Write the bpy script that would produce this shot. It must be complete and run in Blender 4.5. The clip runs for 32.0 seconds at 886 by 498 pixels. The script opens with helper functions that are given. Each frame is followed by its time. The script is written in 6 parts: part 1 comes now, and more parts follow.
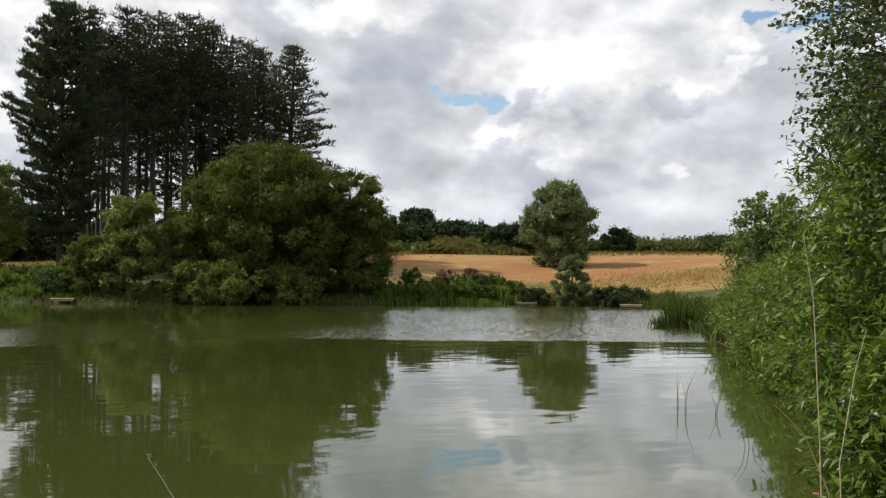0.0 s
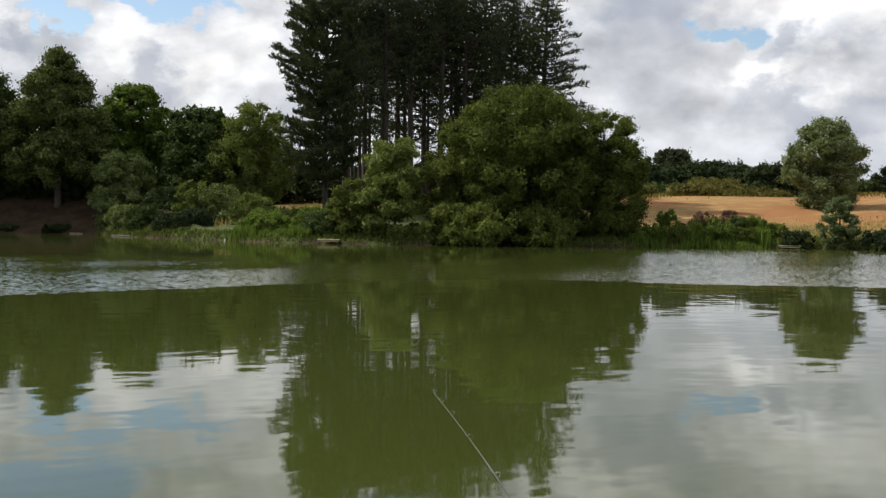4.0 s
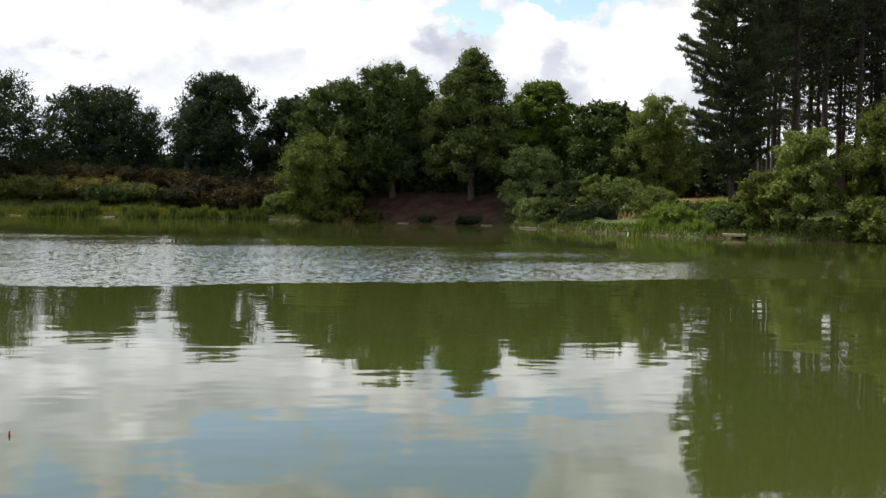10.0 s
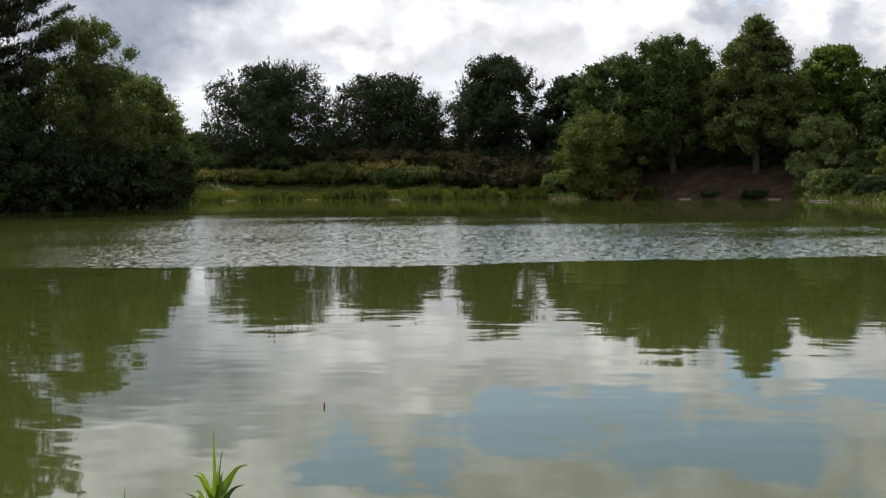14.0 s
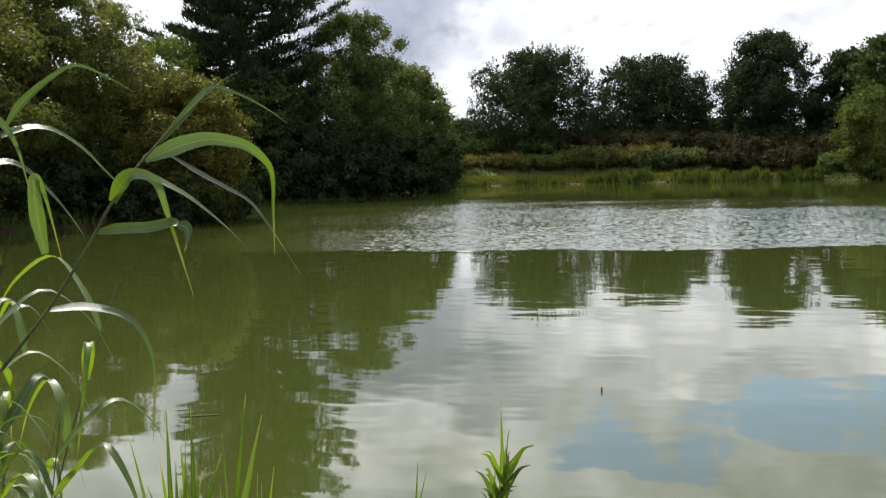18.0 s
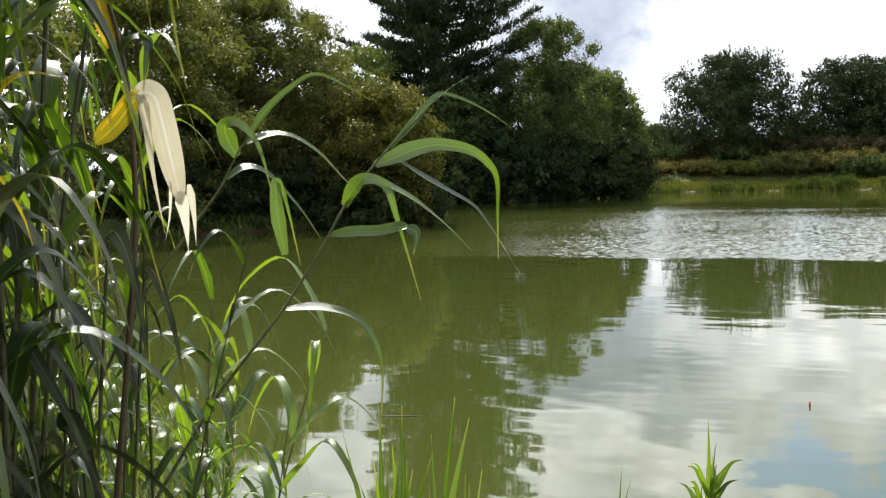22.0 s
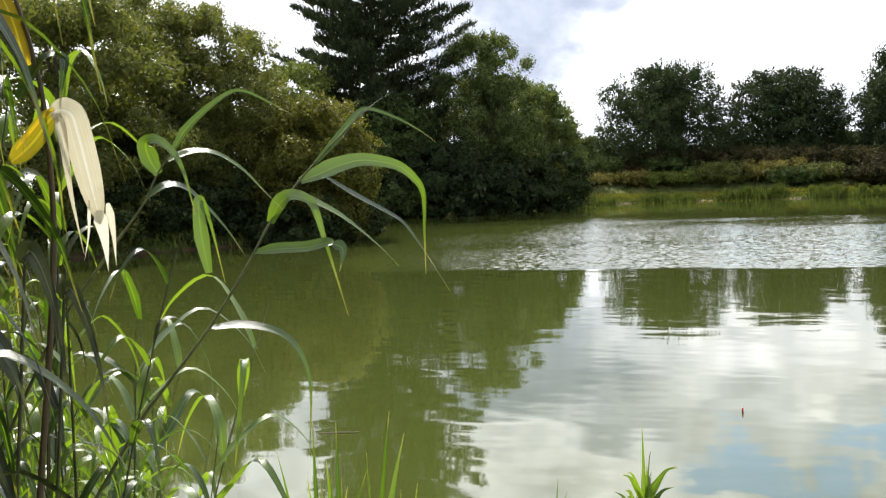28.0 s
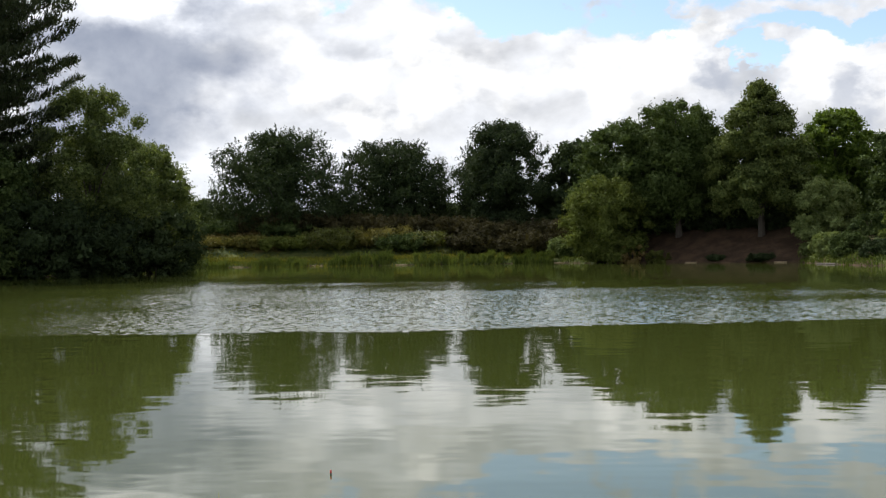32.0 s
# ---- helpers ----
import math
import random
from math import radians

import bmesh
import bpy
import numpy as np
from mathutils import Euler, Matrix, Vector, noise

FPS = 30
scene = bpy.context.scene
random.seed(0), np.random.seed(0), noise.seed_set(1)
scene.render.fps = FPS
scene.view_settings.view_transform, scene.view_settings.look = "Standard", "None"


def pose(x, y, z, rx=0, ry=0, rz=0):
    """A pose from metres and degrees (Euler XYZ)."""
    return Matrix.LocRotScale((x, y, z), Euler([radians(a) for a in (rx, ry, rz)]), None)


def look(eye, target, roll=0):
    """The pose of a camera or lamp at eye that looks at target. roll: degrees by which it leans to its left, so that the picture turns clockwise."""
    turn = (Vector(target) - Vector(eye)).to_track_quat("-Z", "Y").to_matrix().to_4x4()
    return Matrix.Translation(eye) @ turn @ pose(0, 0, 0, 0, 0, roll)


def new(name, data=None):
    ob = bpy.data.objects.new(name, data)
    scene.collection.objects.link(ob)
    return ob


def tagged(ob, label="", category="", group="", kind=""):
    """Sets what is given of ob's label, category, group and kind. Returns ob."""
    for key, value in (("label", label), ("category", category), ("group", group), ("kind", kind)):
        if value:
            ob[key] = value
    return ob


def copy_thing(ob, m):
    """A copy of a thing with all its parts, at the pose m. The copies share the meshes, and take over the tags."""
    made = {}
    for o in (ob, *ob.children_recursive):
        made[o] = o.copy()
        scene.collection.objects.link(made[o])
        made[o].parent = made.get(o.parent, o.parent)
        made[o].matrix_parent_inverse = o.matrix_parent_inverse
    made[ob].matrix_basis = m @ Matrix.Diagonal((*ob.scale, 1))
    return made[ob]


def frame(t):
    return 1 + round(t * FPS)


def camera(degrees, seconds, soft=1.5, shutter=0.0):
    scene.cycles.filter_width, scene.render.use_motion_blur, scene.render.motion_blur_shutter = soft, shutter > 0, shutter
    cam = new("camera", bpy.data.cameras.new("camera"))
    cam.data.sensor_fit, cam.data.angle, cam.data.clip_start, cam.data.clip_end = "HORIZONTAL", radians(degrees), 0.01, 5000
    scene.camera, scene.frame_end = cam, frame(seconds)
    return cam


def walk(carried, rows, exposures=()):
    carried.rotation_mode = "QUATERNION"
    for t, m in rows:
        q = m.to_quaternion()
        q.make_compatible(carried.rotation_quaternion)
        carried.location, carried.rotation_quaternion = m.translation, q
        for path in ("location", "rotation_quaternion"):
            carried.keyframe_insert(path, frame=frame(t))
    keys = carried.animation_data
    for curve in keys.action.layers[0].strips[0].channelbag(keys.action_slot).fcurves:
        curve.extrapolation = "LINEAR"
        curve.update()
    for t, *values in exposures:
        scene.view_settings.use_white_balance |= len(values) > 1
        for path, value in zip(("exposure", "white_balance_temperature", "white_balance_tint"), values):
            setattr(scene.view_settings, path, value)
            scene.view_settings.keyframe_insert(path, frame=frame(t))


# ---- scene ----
# ---- camera ----
cam = camera(43.247, 32.0, soft=1.3)
PATH = [
    (0.0, pose(0.271, -0.105, 1.400, 91.530, -0.638, -42.610)),
    (0.5, pose(0.259, -0.095, 1.400, 90.939, -0.095, -40.408)),
    (1.0, pose(0.252, -0.089, 1.400, 90.329, 0.003, -38.961)),
    (1.5, pose(0.248, -0.086, 1.400, 90.304, -0.281, -38.291)),
    (2.0, pose(0.238, -0.079, 1.400, 89.548, -0.494, -36.525)),
    (2.5, pose(0.228, -0.071, 1.400, 89.042, -0.647, -34.705)),
    (3.0, pose(0.218, -0.065, 1.400, 88.863, -0.608, -32.980)),
    (3.5, pose(0.209, -0.059, 1.400, 88.568, -0.842, -31.422)),
    (5.5, pose(0.164, -0.035, 1.400, 88.783, -0.395, -24.218)),
    (6.0, pose(0.153, -0.031, 1.400, 88.768, -1.199, -22.515)),
    (6.5, pose(0.143, -0.026, 1.400, 88.386, -1.245, -20.857)),
    (7.0, pose(0.131, -0.022, 1.400, 87.985, -0.979, -19.056)),
    (7.5, pose(0.121, -0.019, 1.400, 87.318, -0.888, -17.593)),
    (8.0, pose(0.109, -0.015, 1.400, 87.531, -0.707, -15.788)),
    (8.5, pose(0.097, -0.012, 1.400, 87.485, -0.686, -13.967)),
    (9.0, pose(0.087, -0.010, 1.400, 87.735, -0.582, -12.599)),
    (9.5, pose(0.077, -0.007, 1.400, 88.028, -0.981, -11.091)),
    (10.0, pose(0.066, -0.005, 1.400, 87.772, -1.014, -9.411)),
    (10.5, pose(0.055, -0.004, 1.400, 88.024, -0.493, -7.833)),
    (11.0, pose(0.044, -0.002, 1.400, 87.630, -0.266, -6.280)),
    (11.5, pose(0.033, -0.001, 1.400, 87.349, 0.180, -4.698)),
    (12.0, pose(0.024, -0.001, 1.400, 87.360, 0.328, -3.396)),
    (12.5, pose(0.012, -0.000, 1.400, 87.212, 0.131, -1.782)),
    (13.0, pose(0.000, -0.000, 1.400, 87.120, -0.207, -0.016)),
    (13.5, pose(-0.015, -0.000, 1.400, 87.119, -0.005, 2.152)),
    (14.0, pose(-0.033, -0.001, 1.400, 86.591, 0.532, 4.734)),
    (14.5, pose(-0.049, -0.003, 1.400, 86.194, 0.740, 7.001)),
    (16.5, pose(-0.092, -0.011, 1.400, 86.449, 0.854, 13.305)),
    (17.0, pose(-0.104, -0.014, 1.400, 86.264, 0.715, 15.031)),
    (17.5, pose(-0.114, -0.017, 1.400, 86.314, 1.042, 16.459)),
    (18.0, pose(-0.125, -0.020, 1.400, 85.990, 1.361, 18.096)),
    (18.5, pose(-0.136, -0.024, 1.400, 86.075, 1.138, 19.751)),
    (19.0, pose(-0.147, -0.028, 1.400, 86.186, 1.268, 21.420)),
    (19.5, pose(-0.155, -0.032, 1.400, 86.296, 1.169, 22.804)),
    (20.0, pose(-0.160, -0.033, 1.400, 86.241, 1.350, 23.467)),
    (20.5, pose(-0.165, -0.035, 1.400, 86.242, 1.427, 24.215)),
    (21.0, pose(-0.173, -0.039, 1.400, 86.448, 1.085, 25.591)),
    (21.5, pose(-0.180, -0.043, 1.400, 86.473, 0.947, 26.767)),
    (22.0, pose(-0.187, -0.046, 1.400, 86.512, 1.232, 27.774)),
    (22.5, pose(-0.190, -0.048, 1.400, 86.610, 0.887, 28.367)),
    (23.0, pose(-0.199, -0.053, 1.400, 86.610, 1.094, 29.688)),
    (23.5, pose(-0.205, -0.057, 1.400, 86.845, 1.024, 30.808)),
    (24.0, pose(-0.212, -0.061, 1.400, 86.476, 1.613, 31.844)),
    (24.5, pose(-0.211, -0.060, 1.400, 86.544, 1.612, 31.720)),
    (26.5, pose(-0.208, -0.058, 1.400, 86.673, 2.117, 31.213)),
    (27.0, pose(-0.192, -0.049, 1.400, 86.753, 1.943, 28.591)),
    (27.5, pose(-0.178, -0.042, 1.400, 86.815, 2.151, 26.385)),
    (28.0, pose(-0.167, -0.036, 1.400, 87.154, 2.019, 24.582)),
    (28.5, pose(-0.155, -0.031, 1.400, 87.462, 1.897, 22.735)),
    (29.0, pose(-0.145, -0.027, 1.400, 87.517, 1.885, 21.199)),
    (29.5, pose(-0.128, -0.021, 1.400, 88.086, 1.400, 18.662)),
    (30.0, pose(-0.115, -0.017, 1.400, 88.657, 1.502, 16.708)),
    (30.5, pose(-0.099, -0.012, 1.400, 89.203, 1.512, 14.274)),
    (31.0, pose(-0.078, -0.008, 1.400, 88.945, 1.739, 11.258)),
    (31.5, pose(-0.059, -0.004, 1.400, 89.072, 1.370, 8.409)),
    (32.0, pose(-0.035, -0.002, 1.400, 89.929, 0.893, 5.034)),
]
EXPOSURES = [(0.0, -0.12), (3.0, -0.16), (6.0, 0.1), (9.0, 0.28), (11.0, 0.14), (13.0, 0.0), (17.0, 0.28), (20.0, 0.58), (24.0, 0.92), (27.0, 1.02), (28.5, 0.82), (30.0, 0.58), (32.0, 0.12)]
walk(cam, PATH, EXPOSURES)

# ---- world, sun ----
SUN_AZ, SUN_EL = radians(-42), radians(48)      # azimuth from +y towards +x
SKY_STRENGTH = 0.15


class Nodes:
    """Small helper to wire shader nodes."""

    def __init__(self, tree):
        self.t = tree
        tree.nodes.clear()

    def n(self, kind, **props):
        node = self.t.nodes.new(kind)
        for k, v in props.items():
            if k == "operation":
                node.operation = v
            elif k == "blend_type":
                node.blend_type = v
            elif k == "data_type":
                node.data_type = v
            elif k == "noise_dimensions":
                node.noise_dimensions = v
            elif k == "feature":
                node.feature = v
        return node

    def put(self, sock, value):
        if isinstance(value, bpy.types.NodeSocket):
            self.t.links.new(value, sock)
        else:
            sock.default_value = value

    def math(self, op, a, b=0.0, clamp=False):
        m = self.n("ShaderNodeMath", operation=op)
        m.use_clamp = clamp
        self.put(m.inputs[0], a)
        self.put(m.inputs[1], b)
        return m.outputs[0]

    def mix(self, fac, a, b, blend="MIX"):
        m = self.n("ShaderNodeMix", data_type="RGBA", blend_type=blend)
        self.put(m.inputs[0], fac)
        self.put(m.inputs[6], a)
        self.put(m.inputs[7], b)
        return m.outputs[2]

    def noise(self, vec, scale, detail=4.0, rough=0.55, dist=0.0):
        m = self.n("ShaderNodeTexNoise")
        if vec is not None:
            self.put(m.inputs["Vector"], vec)
        self.put(m.inputs["Scale"], scale)
        self.put(m.inputs["Detail"], detail)
        self.put(m.inputs["Roughness"], rough)
        self.put(m.inputs["Distortion"], dist)
        return m.outputs[0]

    def step(self, v, lo, hi):
        m = self.n("ShaderNodeMapRange")
        m.interpolation_type = "SMOOTHSTEP"
        self.put(m.inputs[0], v)
        self.put(m.inputs[1], lo)
        self.put(m.inputs[2], hi)
        return m.outputs[0]

    def scaled(self, vec, sx, sy, sz):
        m = self.n("ShaderNodeMapping")
        self.put(m.inputs["Vector"], vec)
        m.inputs["Scale"].default_value = (sx, sy, sz)
        return m.outputs[0]


def rgb(r, g, b):
    return (r, g, b, 1.0)


def build_world():
    w = bpy.data.worlds.new("sky")
    scene.world = w
    w.use_nodes = True
    N = Nodes(w.node_tree)
    sky = N.n("ShaderNodeTexSky")
    sky.sky_type = "NISHITA"
    sky.sun_disc = False
    sky.sun_elevation, sky.sun_rotation = SUN_EL, SUN_AZ
    sky.air_density, sky.dust_density = 1.0, 0.6
    co = N.n("ShaderNodeTexCoord").outputs["Generated"]
    sep = N.n("ShaderNodeSeparateXYZ")
    N.put(sep.inputs[0], co)
    x, y, z = sep.outputs
    az = N.math("MULTIPLY", N.math("ARCTAN2", x, y), 57.2958)
    el = N.math("MULTIPLY", N.math("ARCSINE", z), 57.2958)
    flat = N.n("ShaderNodeCombineXYZ")
    N.put(flat.inputs[0], N.math("MULTIPLY", az, 0.092))
    N.put(flat.inputs[1], N.math("MULTIPLY", el, 0.13))
    flat = flat.outputs[0]
    def shifted(k):
        m = N.n("ShaderNodeMapping")
        N.put(m.inputs["Vector"], flat)
        m.inputs["Location"].default_value = (k, k * 1.7, k * 0.6)
        return m.outputs[0]

    big = N.noise(flat, 1.3, 8.0, 0.50, 0.3)
    fine = N.noise(shifted(3.1), 2.2, 8.0, 0.52, 0.3)
    w1 = N.noise(shifted(7.7), 2.6, 9.0, 0.55)
    w2 = N.noise(shifted(12.3), 2.6, 9.0, 0.55)
    azw = N.math("ADD", az, N.math("MULTIPLY", N.math("SUBTRACT", w1, 0.5), 13.0))
    elw = N.math("ADD", el, N.math("MULTIPLY", N.math("SUBTRACT", w2, 0.5), 8.0))

    def heap(du, dv):
        """Billowing cloud heaps, sampled a little aside."""
        m = N.n("ShaderNodeMapping")
        N.put(m.inputs["Vector"], flat)
        m.inputs["Location"].default_value = (du + 5.3, dv + 2.1, 0.4)
        return N.noise(m.outputs[0], 1.9, 7.0, 0.52, 0.2)

    # heaps are lit on the side and crest that face the sun
    relief = N.math("MULTIPLY", N.math("SUBTRACT", heap(0, 0), heap(-0.05, 0.13)), 4.5)

    def blob(a, e, ra, re, soft=0.7):
        """1 inside an uneven oval of the sky round azimuth a, height e."""
        da = N.math("DIVIDE", N.math("SUBTRACT", azw, a), ra)
        de = N.math("DIVIDE", N.math("SUBTRACT", elw, e), re)
        r2 = N.math("ADD", N.math("MULTIPLY", da, da), N.math("MULTIPLY", de, de))
        return N.step(N.math("SQRT", r2), 1.0 + soft / 2, 1.0 - soft / 2)

    def union(blobs):
        out = blobs[0]
        for b in blobs[1:]:
            out = N.math("MAXIMUM", out, b)
        return out

    gaps = union([blob(*g, 0.55) for g in GAPS])
    white = union([blob(*g, 0.9) for g in WHITES])
    grey = union([blob(*g, 1.1) for g in GREYS])
    high = N.step(el, 15.0, 24.0)
    gaps = N.math("MAXIMUM", gaps, N.math("MULTIPLY", N.step(big, 0.53, 0.66), high))
    shade = N.step(N.math("ADD", N.math("MULTIPLY", big, 0.6), N.math("MULTIPLY", fine, 0.5)), 0.40, 0.70)
    cloud = N.mix(shade, rgb(0.58, 0.605, 0.66), rgb(0.90, 0.915, 0.95))
    puff = N.step(fine, 0.32, 0.68)
    cloud = N.mix(N.math("MULTIPLY", white, 0.95), cloud, N.mix(puff, rgb(0.80, 0.82, 0.87), rgb(1.26, 1.25, 1.23)))
    crest = N.math("ADD", 1.0, N.math("MULTIPLY", N.math("MINIMUM", N.math("MAXIMUM", relief, -0.8), 0.8), 0.30))
    crestc = N.n("ShaderNodeCombineColor")
    for i in range(3):
        N.put(crestc.inputs[i], crest)
    cloud = N.mix(1.0, cloud, crestc.outputs[0], "MULTIPLY")
    low = N.math("MULTIPLY", N.step(el, 6.0, 1.0), 0.45)
    cloud = N.mix(low, cloud, rgb(0.66, 0.71, 0.78))
    # clouds near the sun are lit through
    sx, sy, sz = math.sin(SUN_AZ) * math.cos(SUN_EL), math.cos(SUN_AZ) * math.cos(SUN_EL), math.sin(SUN_EL)
    dot = N.math("ADD", N.math("ADD", N.math("MULTIPLY", x, sx), N.math("MULTIPLY", y, sy)), N.math("MULTIPLY", z, sz))
    lit = N.math("ADD", 1.0, N.math("MULTIPLY", N.step(dot, 0.55, 1.0), 0.6))
    litc = N.n("ShaderNodeCombineColor")
    for i in range(3):
        N.put(litc.inputs[i], lit)
    cloud = N.mix(1.0, cloud, litc.outputs[0], "MULTIPLY")
    dusk = union([blob(*g, 1.5) for g in DUSKS])
    cloud = N.mix(N.math("MULTIPLY", dusk, 0.92), cloud, N.mix(puff, rgb(0.25, 0.29, 0.39), rgb(0.43, 0.47, 0.56)))
    cloud = N.mix(N.math("MULTIPLY", grey, 0.8), cloud, N.mix(puff, rgb(0.44, 0.48, 0.57), rgb(0.68, 0.71, 0.78)))
    skyc = N.mix(1.0, sky.outputs[0], rgb(SKY_STRENGTH, SKY_STRENGTH, SKY_STRENGTH), "MULTIPLY")
    col = N.mix(gaps, cloud, skyc)
    bg = N.n("ShaderNodeBackground")
    N.put(bg.inputs[0], col)
    bg.inputs[1].default_value = 1.0
    out = N.n("ShaderNodeOutputWorld")
    N.put(out.inputs[0], bg.outputs[0])


# uneven ovals of the sky: azimuth, height, half widths (degrees)
GAPS = [(44.3, 9.3, 1.3, 0.8), (57.9, 12.8, 0.8, 0.7), (60.7, 12.7, 1.1, 0.6),
        (14.1, 10.6, 4.0, 0.7), (11.0, 9.0, 0.8, 1.0), (-1.5, 11.9, 5.0, 1.0), (5, 11.2, 2.5, 0.9), (9.4, 13.4, 6.5, 1.4), (-8.4, 14.4, 5.0, 0.9), (27, 14.5, 3.0, 0.8)]
WHITES = [(49.5, 11.6, 5.0, 2.4), (55.0, 10.6, 3.0, 1.6), (47.0, 7.0, 2.4, 0.9), (37.3, 14.0, 5.0, 1.2), (57.2, 11.2, 1.3, 0.8), (54, 5.6, 1.0, 0.5), (4.5, 7.6, 3.5, 1.8),
          (7.6, 9.4, 2.4, 1.7), (17.0, 7.8, 4.6, 2.4), (22.5, 10.0, 3.0, 2.0), (-7.0, 8.4, 6.5, 1.5), (-12, 9.0, 4.5, 1.8), (-26, 9.5, 1.8, 3.0), (30, 10.5, 3.0, 3.0), (-18, 14.2, 6.0, 1.9), (-30, 14.6, 6.0, 2.4), (23, 13.6, 5.0, 2.0)]
GREYS = [(47.6, 9.2, 1.6, 0.9), (40.5, 10.7, 3.6, 1.7), (54.2, 8.9, 3.0, 0.8), (47.3, 8.1, 1.7, 0.8), (8.9, 8.2, 1.4, 0.8), (15.5, 6.8, 1.6, 1.0), (48, 5.2, 4.0, 0.9)]
DUSKS = [(-20.0, 9.6, 7.5, 2.1), (-21.8, 6.0, 4.0, 2.6), (-20.9, 8.2, 4.0, 1.8)]
build_world()
sun = new("sun", bpy.data.lights.new("sun", "SUN"))
sun.data.energy, sun.data.angle, sun.data.color = 5.0, radians(0.6), (1.0, 0.95, 0.87)
sun.matrix_world = look((100 * math.sin(SUN_AZ) * math.cos(SUN_EL), 100 * math.cos(SUN_AZ) * math.cos(SUN_EL), 100 * math.sin(SUN_EL)), (0, 0, 0))


# ---- materials ----
def leaf_mat(name, dark, light, gloss=0.7, glow=0.16, spread=1.0, spec=0.06):
    m = bpy.data.materials.new(name)
    m.use_nodes = True
    N = Nodes(m.node_tree)
    geo = N.n("ShaderNodeNewGeometry")
    info = N.n("ShaderNodeObjectInfo")
    co = N.n("ShaderNodeTexCoord").outputs["Object"]
    patch = N.noise(co, 0.55, 3.0)
    f = N.math("ADD", N.math("MULTIPLY", geo.outputs["Random Per Island"], 0.55 * spread), N.math("MULTIPLY", patch, 0.9))
    f = N.math("ADD", f, N.math("MULTIPLY", N.math("SUBTRACT", info.outputs["Random"], 0.5), 0.25))
    f = N.step(f, 0.25, 1.05)
    col = N.mix(f, rgb(*dark), rgb(*light))
    p = N.n("ShaderNodeBsdfPrincipled")
    N.put(p.inputs["Base Color"], col)
    p.inputs["Roughness"].default_value = gloss
    p.inputs["Specular IOR Level"].default_value = spec
    tr = N.n("ShaderNodeBsdfTranslucent")
    N.put(tr.inputs[0], N.mix(1.0, col, rgb(1.25, 1.25, 0.6), "MULTIPLY"))
    ms = N.n("ShaderNodeMixShader")
    ms.inputs[0].default_value = glow
    N.put(ms.inputs[1], p.outputs[0])
    N.put(ms.inputs[2], tr.outputs[0])
    out = N.n("ShaderNodeOutputMaterial")
    N.put(out.inputs[0], ms.outputs[0])
    return m


def plain_mat(name, a, b, rough=0.8, scale=6.0, bump=0.3, stretch=(1, 1, 1), detail=6.0, metal=0.0):
    m = bpy.data.materials.new(name)
    m.use_nodes = True
    N = Nodes(m.node_tree)
    co = N.scaled(N.n("ShaderNodeTexCoord").outputs["Object"], *stretch)
    n1 = N.noise(co, scale, detail, 0.6)
    n2 = N.noise(co, scale * 0.17, 3.0)
    f = N.step(N.math("ADD", N.math("MULTIPLY", n1, 0.6), N.math("MULTIPLY", n2, 0.5)), 0.36, 0.74)
    p = N.n("ShaderNodeBsdfPrincipled")
    N.put(p.inputs["Base Color"], N.mix(f, rgb(*a), rgb(*b)))
    p.inputs["Roughness"].default_value = rough
    p.inputs["Metallic"].default_value = metal
    if bump:
        bp = N.n("ShaderNodeBump")
        bp.inputs["Strength"].default_value = bump
        bp.inputs["Distance"].default_value = 0.02
        N.put(bp.inputs["Height"], n1)
        N.put(p.inputs["Normal"], bp.outputs[0])
    out = N.n("ShaderNodeOutputMaterial")
    N.put(out.inputs[0], p.outputs[0])
    return m


